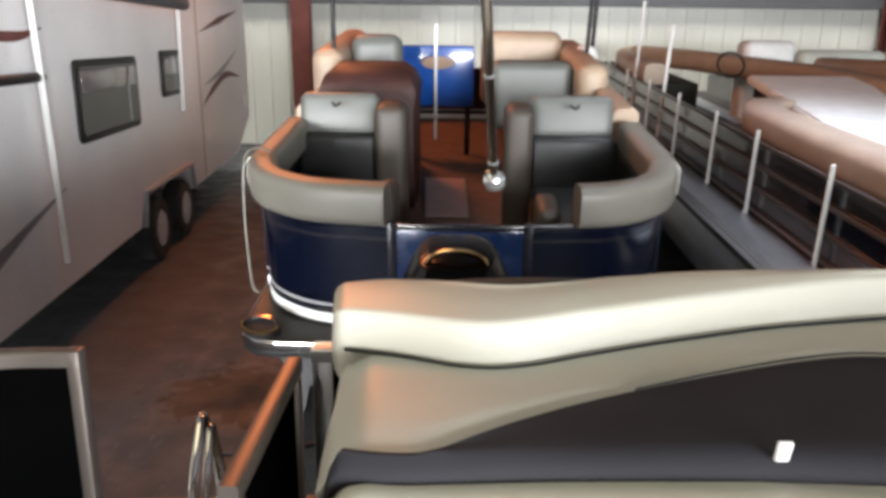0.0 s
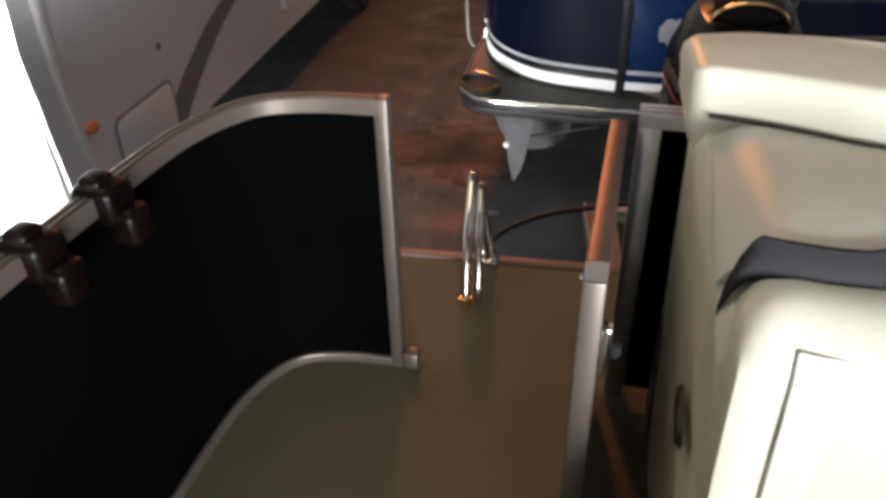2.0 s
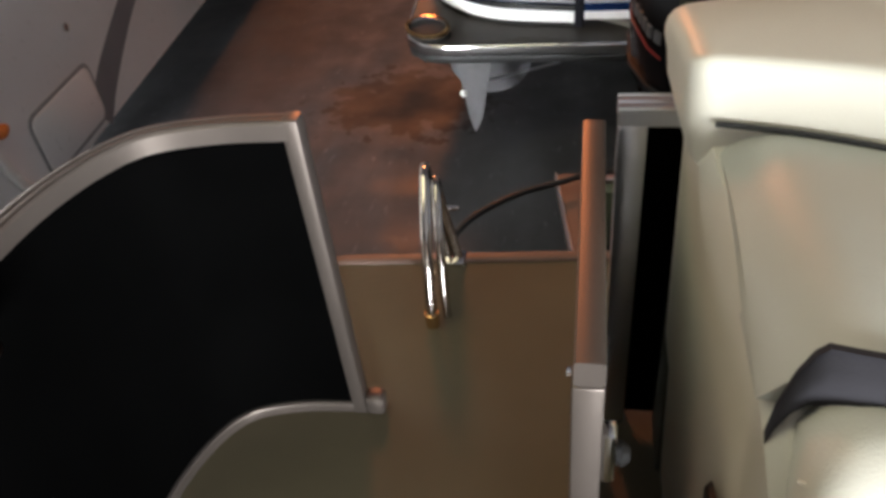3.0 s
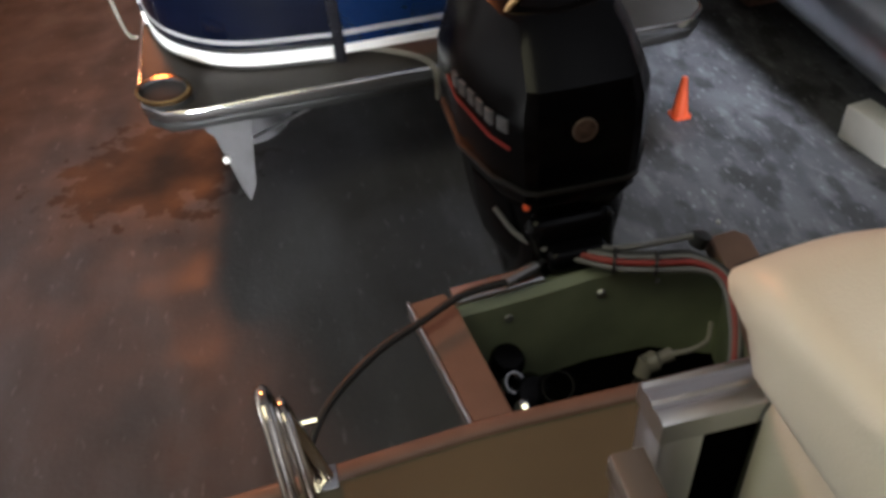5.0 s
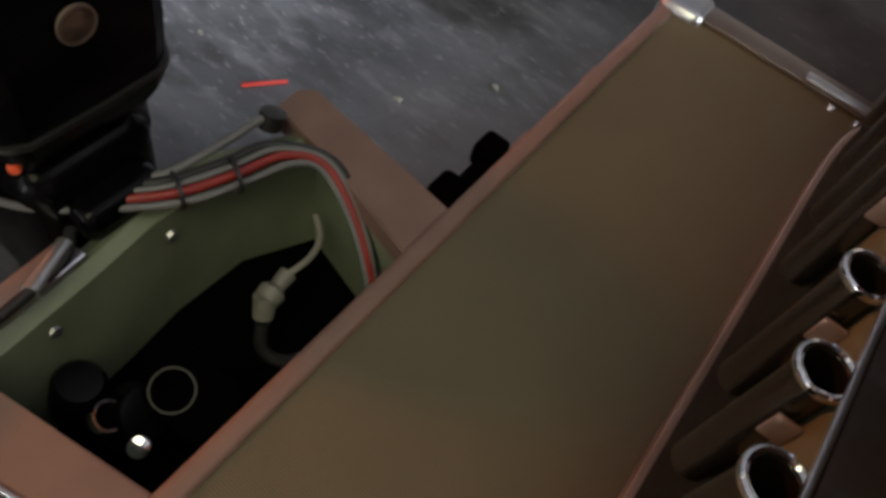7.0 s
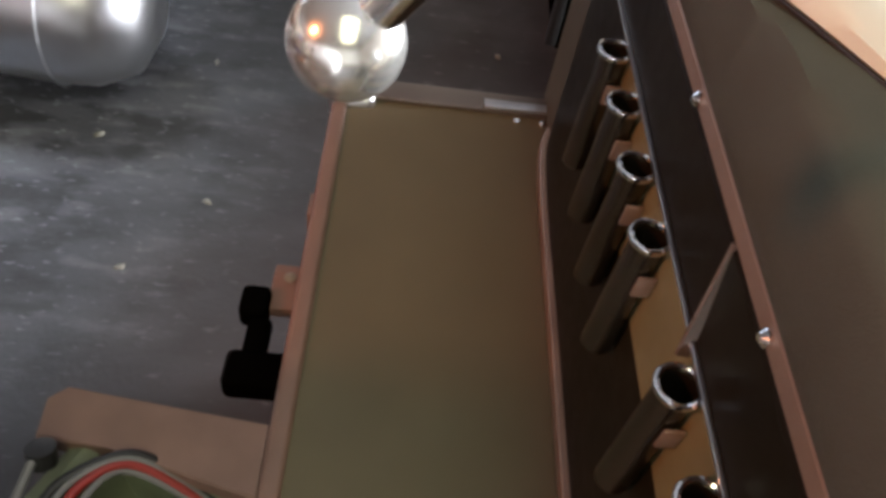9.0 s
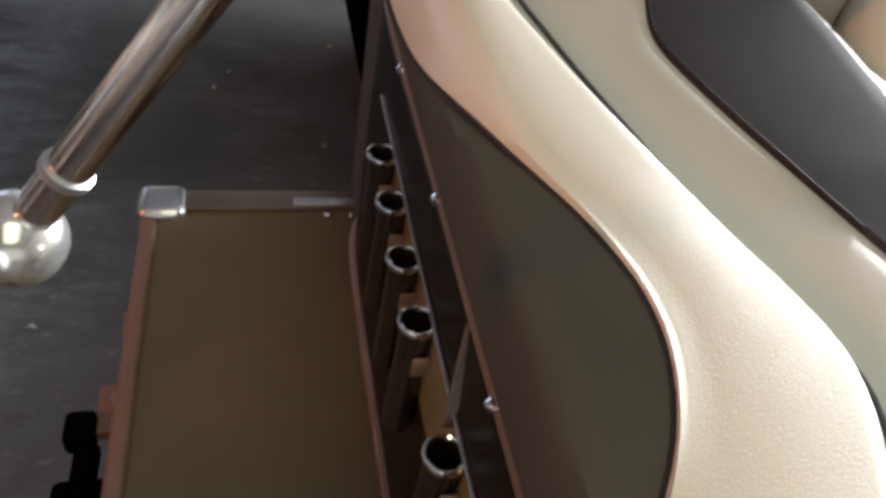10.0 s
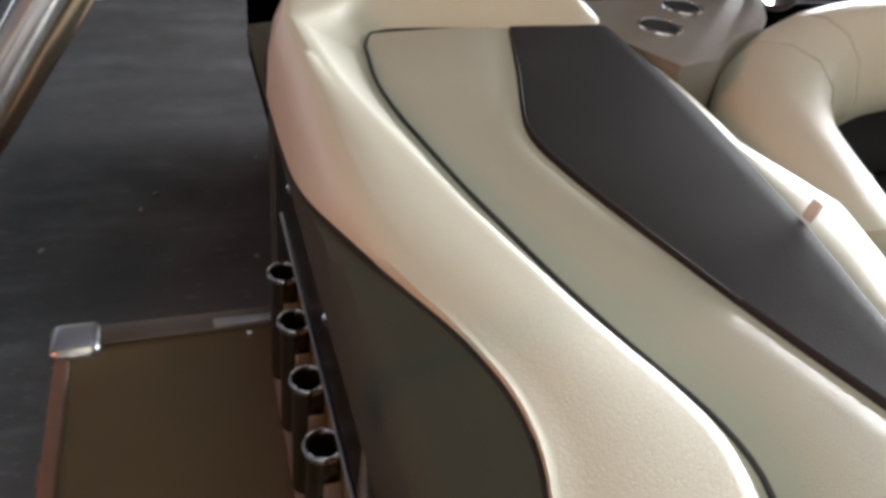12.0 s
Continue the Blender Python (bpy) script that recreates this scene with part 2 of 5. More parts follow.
M_AFTV = mat("dark_taupe_vinyl", (0.058, 0.062, 0.050), 0.66, 0, 4, 0.1, 0.3, 420, spec=0.2)
M_DARKTUBE = mat("dark_anodised_tube", (0.085, 0.075, 0.060), 0.24, 0.9, 3, 0.03, rough_var=0.02)
# aluminium plate, its olive reflection put into the base colour
M_OLIVEAL = mat("satin_plate", (0.22, 0.22, 0.125), 0.35, 0.3, 6, 0.1)
M_SASH = mat("smoked_sash", (0.16, 0.14, 0.14), 0.12, 0, 3, 0.1, coat=0.5)
M_AMBER = mat("amber_lens", (0.75, 0.22, 0.05), 0.2, 0, 6, 0.1, coat=0.4)
M_FLOORMAT = mat("brown_boat_carpet", (0.13, 0.07, 0.05), 0.8, 0, 8, 0.15, 0.5, 200)
M_PINK = mat("pink_brown_hatch", (0.35, 0.22, 0.19), 0.5, 0, 4, 0.08)
M_HELM = mat("maroon_cover", (0.045, 0.014, 0.011), 0.6, 0, 6, 0.2)
M_BLUEB = mat("bright_blue_panel", (0.012, 0.08, 0.36), 0.25, 0, 4, 0.15, coat=0.4)
M_DULLAL = mat("dull_aluminium", (0.07, 0.07, 0.074), 0.7, 0.1, 8, 0.15, 0.2, 40)
M_TAUPEM = mat("taupe_rail", (0.07, 0.058, 0.052), 0.35, 0.4, 6, 0.1)
M_TANB = mat("taupe_bolster_vinyl", (0.36, 0.28, 0.22), 0.45, 0, 3, 0.08, 0.2, 300)
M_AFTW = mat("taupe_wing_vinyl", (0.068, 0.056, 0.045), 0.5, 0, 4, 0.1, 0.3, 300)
M_TANW = mat("warm_tan_vinyl", (0.42, 0.31, 0.22), 0.45, 0, 3, 0.08, 0.2, 300)
M_CONCRETE = concrete()
M_WOVEN = woven("woven_deck", (0.124, 0.100, 0.056), (0.044, 0.036, 0.019))

# ---- mesh helpers ----


def finish(bm, smooth=True, angle=40):
    bmesh.ops.recalc_face_normals(bm, faces=bm.faces)
    if smooth:
        for f in bm.faces:
            f.smooth = True
        for e in bm.edges:
            if len(e.link_faces) == 2 and e.calc_face_angle(0) > radians(angle):
                e.smooth = False
    return bm


def part(name, bm, material, parent=None, label="", smooth=True, angle=40):
    finish(bm, smooth, angle)
    me = bpy.data.meshes.new(name)
    bm.to_mesh(me)
    bm.free()
    me.materials.append(material)
    ob = new(name, me)
    if parent:
        ob.parent = parent
    if label:
        ob["label"] = label
    return ob


def thing(name, label, category, group="", at=(0, 0, 0)):
    ob = new(name)
    ob.empty_display_size = 0.1
    ob.location = at
    return tagged(ob, label, category, group)


def box(x0, x1, y0, y1, z0, z1, bevel=0.0, seg=2, m=None):
    bm = bmesh.new()
    bmesh.ops.create_cube(bm, size=1)
    bmesh.ops.transform(bm, matrix=Matrix.Translation(((x0 + x1) / 2, (y0 + y1) / 2, (z0 + z1) / 2)) @ Matrix.Diagonal((x1 - x0, y1 - y0, z1 - z0, 1)), verts=bm.verts)
    if bevel:
        bmesh.ops.bevel(bm, geom=bm.edges[:], offset=bevel, segments=seg, affect="EDGES", profile=0.5)
    if m:
        bmesh.ops.transform(bm, matrix=m, verts=bm.verts)
    return bm


def join(*bms):
    out = bms[0]
    for b in bms[1:]:
        me = bpy.data.meshes.new("tmp")
        b.to_mesh(me)
        out.from_mesh(me)
        b.free()
        bpy.data.meshes.remove(me)
    return out


def smooth_path(pts, n=8, closed=False):
    """Catmull-Rom through the points."""
    P = [Vector(p) for p in pts]
    out = []
    cnt = len(P)
    for i in range(cnt if closed else cnt - 1):
        if closed:
            a, b, c, d = P[i - 1], P[i], P[(i + 1) % cnt], P[(i + 2) % cnt]
        else:
            b, c = P[i], P[i + 1]
            a = P[i - 1] if i else b * 2 - c
            d = P[i + 2] if i + 2 < cnt else c * 2 - b
        for k in range(n):
            t = k / n
            out.append(0.5 * (2 * b + (c - a) * t + (2 * a - 5 * b + 4 * c - d) * t * t + (3 * b - a - 3 * c + d) * t ** 3))
    if not closed:
        out.append(P[-1])
    return out


def loft(rings, closed=True, caps=True):
    """Skin through rings of equally many points."""
    bm = bmesh.new()
    vs = [[bm.verts.new(p) for p in r] for r in rings]
    n = len(rings[0])
    for a, b in zip(vs, vs[1:]):
        for i in range(n if closed else n - 1):
            bm.faces.new((a[i], a[(i + 1) % n], b[(i + 1) % n], b[i]))
    if caps and closed:
        bm.faces.new(vs[0])
        bm.faces.new(vs[-1][::-1])
    return bm


def sweep(path, profile, up=(0, 0, 1), caps=True, closed=True, scale=None):
    """Carry a profile of (side, up) points along a path; side points to the right of the way."""
    P = [Vector(p) for p in path]
    up = Vector(up)
    rings = []
    for i, p in enumerate(P):
        d = (P[min(i + 1, len(P) - 1)] - P[max(i - 1, 0)]).normalized()
        s = d.cross(up).normalized()
        u = s.cross(d).normalized()
        k = scale(i / (len(P) - 1)) if scale else 1
        rings.append([p + s * a * k + u * b * k for a, b in profile])
    return loft(rings, closed, caps)


def circle(r, n=10):
    return [(r * math.cos(2 * math.pi * i / n), r * math.sin(2 * math.pi * i / n)) for i in range(n)]


def tube(path, r, n=10):
    """A round bar along a path."""
    P = [Vector(p) for p in path]
    d0 = (P[1] - P[0]).normalized()
    ref = Vector((0, 0, 1)) if abs(d0.z) < 0.9 else Vector((1, 0, 0))
    s = d0.cross(ref).normalized()
    rings = []
    for i, p in enumerate(P):
        d = (P[min(i + 1, len(P) - 1)] - P[max(i - 1, 0)]).normalized()
        s = (s - d * s.dot(d)).normalized()
        u = d.cross(s)
        rings.append([p + s * a + u * b for a, b in circle(r, n)])
    return loft(rings)


def rrect(w, h, r, seg=3):
    """A rounded rectangle about the origin."""
    out = []
    for cx, cy, a0 in ((w / 2 - r, h / 2 - r, 0), (-w / 2 + r, h / 2 - r, 90), (-w / 2 + r, -h / 2 + r, 180), (w / 2 - r, -h / 2 + r, 270)):
        for k in range(seg + 1):
            a = radians(a0 + 90 * k / seg)
            out.append((cx + r * math.cos(a), cy + r * math.sin(a)))
    return out


def lathe(profile, n=24, m=None):
    """Turn (radius, height) points round z."""
    rings = [[Vector((r * math.cos(2 * math.pi * i / n), r * math.sin(2 * math.pi * i / n), z)) for i in range(n)] for r, z in profile]
    bm = loft(rings, True, False)
    bmesh.ops.remove_doubles(bm, verts=bm.verts, dist=1e-6)
    if m:
        bmesh.ops.transform(bm, matrix=m, verts=bm.verts)
    return bm


def aim(a, b):
    """The pose that lays z from a towards b."""
    a, b = Vector(a), Vector(b)
    return Matrix.Translation(a) @ (b - a).to_track_quat("Z", "Y").to_matrix().to_4x4()


def prism(outline, z0, z1, bevel=0.0):
    """A slab from a plan outline."""
    bm = bmesh.new()
    lo = [bm.verts.new((x, y, z0)) for x, y in outline]
    hi = [bm.verts.new((x, y, z1)) for x, y in outline]
    n = len(lo)
    for i in range(n):
        bm.faces.new((lo[i], lo[(i + 1) % n], hi[(i + 1) % n], hi[i]))
    bm.faces.new(hi)
    bm.faces.new(lo[::-1])
    if bevel:
        bmesh.ops.bevel(bm, geom=[e for e in bm.edges if e.verts[0].co.z > z1 - 1e-5 and e.verts[1].co.z > z1 - 1e-5], offset=bevel, segments=2, affect="EDGES")
    return bm

# ---- the hall ----
DECK = 1.10


def structure(name, bm, material, label, category):
    return tagged(part(name, bm, material, None, label), category=category, kind="structure")


bm = bmesh.new()
bmesh.ops.create_grid(bm, x_segments=2, y_segments=2, size=60)
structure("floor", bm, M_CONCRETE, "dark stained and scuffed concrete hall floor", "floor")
WALL_Y = 15.5


def ribbed_wall(x0, x1, y, z0, z1, step=0.42, depth=0.035):
    pts = []
    x = x0
    while x < x1 - step:
        pts += [(x, y), (x + step * 0.80, y), (x + step * 0.84, y - depth), (x + step * 0.96, y - depth)]
        x += step
    pts += [(x, y), (x1, y)]
    return prism(pts + [(x1, y + 0.2), (x0, y + 0.2)], z0, z1)


structure("wall_north", ribbed_wall(-14, 14, WALL_Y, 0, 3.10), M_CREAMWALL, "white vertically ribbed steel wall sheeting", "wall")
structure("wall_north_upper", box(-14, 14, WALL_Y - 0.25, WALL_Y + 0.2, 3.105, 7.0), M_CEIL, "dark upper wall girt and sheeting", "wall")
structure("wall_west", box(-14.2, -14, -7.6, WALL_Y + 0.2, 0, 7), M_CREAMWALL, "plain pale steel side wall", "wall")
structure("wall_east_back", box(14, 14.2, 12.0, WALL_Y + 0.2, 0, 7), M_CREAMWALL, "plain pale steel side wall", "wall")
structure("wall_east_front", box(14, 14.2, -7.6, 3.0, 0, 7), M_CREAMWALL, "plain pale steel side wall", "wall")
structure("wall_east_top", box(14, 14.2, 3.0, 12.0, 4.9, 7), M_CREAMWALL, "plain pale steel wall over the side door", "wall")
structure("wall_south_left", box(-3.4, 0.2, -7.8, -7.6, 0, 7), M_CREAMWALL, "plain pale steel wall beside the hall door", "wall")
# gap left here for the added trailer lamp, no such door known
structure("wall_south_far", box(-14, -6.6, -7.8, -7.6, 0, 7), M_CREAMWALL, "plain pale steel wall beside the hall door", "wall")
structure("wall_south_lintel", box(-6.6, -3.4, -7.8, -7.6, 3.2, 7), M_CREAMWALL, "plain pale steel wall over the hall door", "wall")
structure("wall_south_right", box(5.6, 14, -7.8, -7.6, 0, 7), M_CREAMWALL, "plain pale steel wall beside the hall door", "wall")
structure("wall_south_top", box(0.2, 5.6, -7.8, -7.6, 4.0, 7), M_CREAMWALL, "plain pale steel wall over the hall door", "wall")
structure("ceiling", box(-14.2, 14.2, -7.8, WALL_Y + 0.2, 7.0, 7.2), M_CEIL, "dark sheet steel hall roof", "ceiling")
for cx in (-3.55, 9.1):
    b = join(box(cx - 0.2, cx + 0.2, WALL_Y - 0.60, WALL_Y - 0.585, 0, 6.99), box(cx - 0.2, cx + 0.2, WALL_Y - 0.275, WALL_Y - 0.26, 0, 6.99), box(cx - 0.008, cx + 0.008, WALL_Y - 0.585, WALL_Y - 0.275, 0, 6.99))
    tagged(part("steel_column", b, M_COLUMN, None, "dark red painted steel column before the ribbed wall"), category="column", group="hall columns", kind="structure")

# ---- own boat: deck, fence, gate ----
boat = thing("pontoon_boat", "brown woven deck of a pontoon boat with aluminium rails", "boat")
deck_line = [(-1.29, -5.5), (-1.29, -0.80), (-1.25, -0.50), (-1.14, -0.25), (-0.98, -0.09), (-0.90, -0.062), (-0.348, -0.018), (-0.27, -0.016), (1.12, -0.016), (1.18, -0.03), (1.195, -0.10), (1.195, -5.5)]
part("deck", prism(deck_line, DECK - 0.05, DECK), M_WOVEN, boat, "brown woven vinyl deck covering")
edge = [Vector((x, y, DECK - 0.020)) for x, y in deck_line[1:]]
part("deck_edge_trim", sweep(edge[:-1], rrect(0.036, 0.056, 0.01)), M_TRIM, boat, "reddish brown deck edge trim")
part("far_edge_trim", box(1.145, 1.21, -0.56, -0.05, DECK, DECK + 0.012, 0.004), M_SATIN, boat, "aluminium deck edge strip")
part("corner_cap", box(1.115, 1.222, -0.095, 0.012, DECK - 0.05, DECK + 0.024, 0.022, 4), M_ALU, boat, "rounded aluminium corner cap")
for sy in (-0.419, -0.480):
    part("screw", lathe([(0, 0), (0.010, 0), (0.008, 0.006), (0, 0.008)], 10, pose(1.130, sy, DECK)), M_CHROME, boat)
part("strip_latch", box(1.147, 1.175, -0.51, -0.34, DECK + 0.012, DECK + 0.022, 0.004), M_STEEL, boat)
for px in (-0.95, 0.95):
    part("pontoon_tube", tube([(px, 0.02, 0.62), (px, -5.4, 0.62)], 0.31, 28), M_ALU, boat, "aluminium pontoon tube")
for py in (-0.5, -1.5, -2.5, -3.5, -4.5):
    part("cross_member", box(-1.2, 1.2, py - 0.04, py + 0.04, 0.92, DECK - 0.051), M_ALU, boat)
for py in (-1.0, -4.0):
    for px in (-0.95, 0.95):
        part("support_block", box(px - 0.2, px + 0.2, py - 0.2, py + 0.2, 0, 0.315, 0.01), M_TRIM, boat)

FT = 1.745
# rounded port corner of the fence
corner = smooth_path([(-0.751, -0.505, 0), (-0.86, -0.515, 0), (-0.955, -0.545, 0), (-1.008, -0.61, 0), (-1.04, -0.72, 0), (-1.045, -0.86, 0), (-1.04, -1.1, 0), (-1.04, -1.6, 0), (-1.04, -3.0, 0)], 5)


def at_z(path, z):
    return [Vector((p.x, p.y, z)) for p in path]


def rail_profile(w, h):
    """A square rail with two shallow grooves on its top."""
    return [(-w / 2, -h / 2), (w / 2, -h / 2), (w / 2, h / 2 - 0.003), (w / 2 - 0.004, h / 2), (w * 0.2, h / 2), (w * 0.14, h / 2 - 0.003), (w * 0.06, h / 2 - 0.003), (0, h / 2), (-w * 0.2, h / 2), (-w * 0.26, h / 2 - 0.003), (-w * 0.34, h / 2 - 0.003), (-w / 2 + 0.004, h / 2), (-w / 2, h / 2 - 0.004)]


port = thing("port_fence", "black fence panel in an aluminium frame, curved round the boat's corner", "boat fence")
part("panel", sweep(at_z(corner, (FT + DECK) / 2), rrect(0.012, FT - DECK - 0.04, 0.004, 1)), M_BLACKP, port, "plain black infill panel")
part("top_rail", sweep(at_z(corner, FT - 0.013), rail_profile(0.034, 0.03)), M_SATIN, port)
part("bottom_rail", sweep(at_z(corner, DECK + 0.014), rrect(0.03, 0.026, 0.005)), M_SATIN, port)
part("end_post", box(-0.758, -0.732, -0.522, -0.488, DECK + 0.002, FT + 0.004, 0.004), M_SATIN, port)
part("foot_bracket", box(-0.732, -0.694, -0.525, -0.49, DECK + 0.002, DECK + 0.05, 0.01), M_SATIN, port)
for cy in (-0.925, -1.075):
    clampb = join(box(-1.072, -1.000, cy - 0.032, cy + 0.032, FT - 0.050, FT + 0.014, 0.016, 4), box(-1.02, -0.974, cy - 0.028, cy + 0.026, FT - 0.082, FT - 0.022, 0.014, 3), box(-1.062, -1.022, cy - 0.020, cy + 0.022, FT + 0.0, FT + 0.024, 0.010, 3))
    part("rail_clamp", clampb, M_CLAMP, port, "dark brown plastic rail clamp")

aft = thing("aft_fence", "low black fence panel in an aluminium frame behind the lounge", "boat fence")
fence_line = smooth_path([(-0.18, -0.474, 0), (0.5, -0.474, 0), (0.95, -0.475, 0), (1.09, -0.505, 0), (1.16, -0.58, 0), (1.185, -0.75, 0), (1.185, -1.1, 0), (1.185, -3.0, 0)], 5)
# post and cap in brighter aluminium for the light falling on them
part("end_post", box(-0.286, -0.246, -0.496, -0.452, DECK + 0.002, FT - 0.018, 0.004), M_ALU, aft)
part("cap_rail", sweep([(-0.287, -0.474, FT - 0.004), (-0.13, -0.474, FT - 0.004)], rail_profile(0.046, 0.028)), M_ALU, aft)
part("inner_panel", box(-0.246, -0.17, -0.489, -0.482, DECK + 0.03, FT - 0.02), M_BLACKP, aft)
part("panel", sweep(at_z(fence_line, (FT + DECK) / 2), rrect(0.010, FT - DECK - 0.04, 0.003, 1)), M_FENCE, aft, "plain black infill panel")
part("top_rail", sweep(at_z(fence_line, FT - 0.002), rrect(0.013, 0.026, 0.003, 1)), M_BRONZE, aft, "dull bronze top rail")
part("bottom_rail", sweep(at_z(fence_line, DECK + 0.016), rrect(0.036, 0.03, 0.005)), M_BRONZE, aft, "dull bronze bottom rail")
for bx in (0.14, 0.44, 0.74):
    part("bolt", lathe([(0.0, 0), (0.009, 0), (0.009, 0.004), (0.004, 0.009), (0, 0.009)], 10, aim((bx, -0.4675, FT - 0.004), (bx, -0.3, FT - 0.004))), M_CHROME, aft)
part("diagonal_brace", sweep([(0.250, -0.474, FT - 0.017), (0.209, -0.460, 1.60)], rrect(0.006, 0.016, 0.002, 1), up=(0, 1, 0)), M_SATIN, aft)

gate = thing("boat_gate", "aluminium framed black boat gate swung open beside the lounge", "gate")
part("top_rail", sweep([(-0.316, -0.935, FT - 0.024), (-0.318, -0.502, FT - 0.020)], rrect(0.030, 0.032, 0.004, 2)), M_SATIN, gate)
part("latch_post", box(-0.333, -0.301, -0.937, -0.902, DECK + 0.03, FT - 0.041, 0.004), M_SATIN, gate)
part("hinge_post", box(-0.331, -0.305, -0.533, -0.503, DECK + 0.03, FT - 0.041, 0.004), M_SATIN, gate)
part("bottom_rail", box(-0.331, -0.305, -0.902, -0.533, DECK + 0.03, DECK + 0.06, 0.004), M_ALU, gate)
part("panel", box(-0.322, -0.314, -0.902, -0.533, DECK + 0.055, FT - 0.041), M_BLACKP, gate)
latch = part("latch", box(-0.301, -0.286, -0.93, -0.905, FT - 0.20, FT - 0.12, 0.005), M_CHROME, gate)
part("latch_knob", lathe([(0, 0), (0.012, 0), (0.014, 0.006), (0.008, 0.014), (0, 0.015)], 12, aim((-0.286, -0.918, FT - 0.16), (-0.2, -0.918, FT - 0.16))), M_BLACK, latch)
part("screw", lathe([(0, 0), (0.006, 0), (0.006, 0.004), (0, 0.006)], 10, aim((-0.334, -0.90, FT - 0.06), (-0.5, -0.90, FT - 0.06))), M_CHROME, gate)

# boarding ladder hoop
ladder = thing("boarding_ladder_handle", "polished chrome ladder grab hoop at the platform edge", "ladder")
hp = smooth_path([(-0.646, -0.266, DECK), (-0.648, -0.258, 1.15), (-0.655, -0.20, 1.27), (-0.668, -0.10, 1.355), (-0.676, -0.055, 1.366), (-0.68, -0.028, 1.34), (-0.675, -0.018, 1.26), (-0.66, -0.03, 1.17), (-0.645, -0.045, DECK)], 6)
part("hoop", tube(hp, 0.0125, 12), M_DULLCHROME, ladder)
hp2 = [Vector((p.x + 0.022 + 0.02 * (1.366 - p.z), p.y * 0.85 - 0.012, DECK + (p.z - DECK) * 0.9)) for p in hp]
part("hoop", tube(hp2, 0.010, 12), M_DULLCHROME, ladder)
part("base_plate", box(-0.665, -0.605, -0.075, -0.025, DECK, DECK + 0.014, 0.004), M_CHROME, ladder)
part("foot", tube([(-0.646, -0.268, DECK + 0.001), (-0.646, -0.268, DECK + 0.035)], 0.0155, 14), M_BRASS, ladder, "brass coloured socket")
part("pin", tube([(-0.655, -0.02, 1.235), (-0.615, -0.02, 1.235)], 0.006, 8), M_CHROME, ladder)

# motor well behind the platform
well = thing("motor_well", "open motor well with brown rims and olive painted walls", "motor well")
part("rim", prism([(-0.352, -0.0), (-0.272, -0.0), (-0.312, 0.288), (-0.33, 0.345), (-0.408, 0.335)], DECK - 0.045, DECK - 0.002, 0.004), M_TRIM, well)
part("rim", prism([(0.214, -0.0), (0.335, -0.0), (0.372, 0.325), (0.350, 0.350), (0.285, 0.345), (0.276, 0.24)], DECK - 0.045, DECK - 0.002, 0.004), M_TRIM, well)
part("rim_edge", sweep([(-0.355, 0.0, DECK - 0.02), (-0.411, 0.335, DECK - 0.02)], rrect(0.006, 0.045, 0.002, 1)), M_ALU, well)
tr = [(-0.312, 0.288), (-0.11, 0.303), (0.0, 0.316), (0.15, 0.312), (0.284, 0.25)]
part("transom", loft([[Vector((x, y - 0.03, 0.70)), Vector((x, y + 0.04, 0.70)), Vector((x, y + 0.05, DECK - 0.03)), Vector((x, y + 0.02, DECK - 0.015)), Vector((x, y, DECK - 0.03))] for x, y in tr]), M_GREENAL, well, "olive painted transom plate")
part("transom_cap", sweep([Vector((x, y + 0.045, DECK - 0.012)) for x, y in tr[:2]], rrect(0.05, 0.02, 0.006)), M_ALU, well)
part("side_wall", loft([[Vector((x, y, z)) for x, z in ((x0, 0.70), (x0 - 0.008, 0.70), (x0 - 0.008, DECK - 0.046), (x0, DECK - 0.046))] for x0, y in ((-0.274, 0.0), (-0.314, 0.29))]), M_GREENAL, well)
part("side_wall", loft([[Vector((x, y, z)) for x, z in ((x0, 0.70), (x0 + 0.008, 0.70), (x0 + 0.008, DECK - 0.046), (x0, DECK - 0.046))] for x0, y in ((0.216, 0.0), (0.286, 0.245))]), M_GREENAL, well)
# front wall and floor near-black: shade under the platform put into colour
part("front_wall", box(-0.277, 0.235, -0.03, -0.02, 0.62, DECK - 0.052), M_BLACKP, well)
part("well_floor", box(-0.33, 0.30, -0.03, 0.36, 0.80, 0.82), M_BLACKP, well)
for bx in (-0.2, 0.02, 0.16):
    part("bolt", lathe([(0, 0), (0.012, 0), (0.010, 0.008), (0, 0.01)], 8, aim((bx, 0.294 + 0.045 * (bx + 0.28), 1.03), (bx, 0, 1.03))), M_STEEL, well)

pump = thing("fuel_filter", "black and chrome fuel filter canister in the motor well", "filter")
part("canister", lathe([(0, 0), (0.036, 0), (0.040, 0.015), (0.040, 0.10), (0.032, 0.115), (0, 0.12)], 20, pose(-0.232, 0.262, 0.86, 12, 8, 0)), M_COWL, pump)
part("band", lathe([(0.046, 0.0), (0.054, 0.0), (0.054, 0.03), (0.046, 0.03)], 20, pose(-0.228, 0.182, 0.945, 30, 24, 0) @ Matrix.Diagonal((0.45, 0.45, 0.6, 1))), M_CHROME, pump)
part("knob", lathe([(0, 0), (0.018, 0), (0.016, 0.014), (0, 0.018)], 14, pose(-0.222, 0.112, 0.945, 20, -20, 0)), M_CHROME, pump)
part("bowl", lathe([(0, 0), (0.05, 0.0), (0.055, 0.03), (0.04, 0.06), (0, 0.065)], 20, pose(-0.20, 0.175, 0.89, 30, 20, 0)), M_COWL, pump)
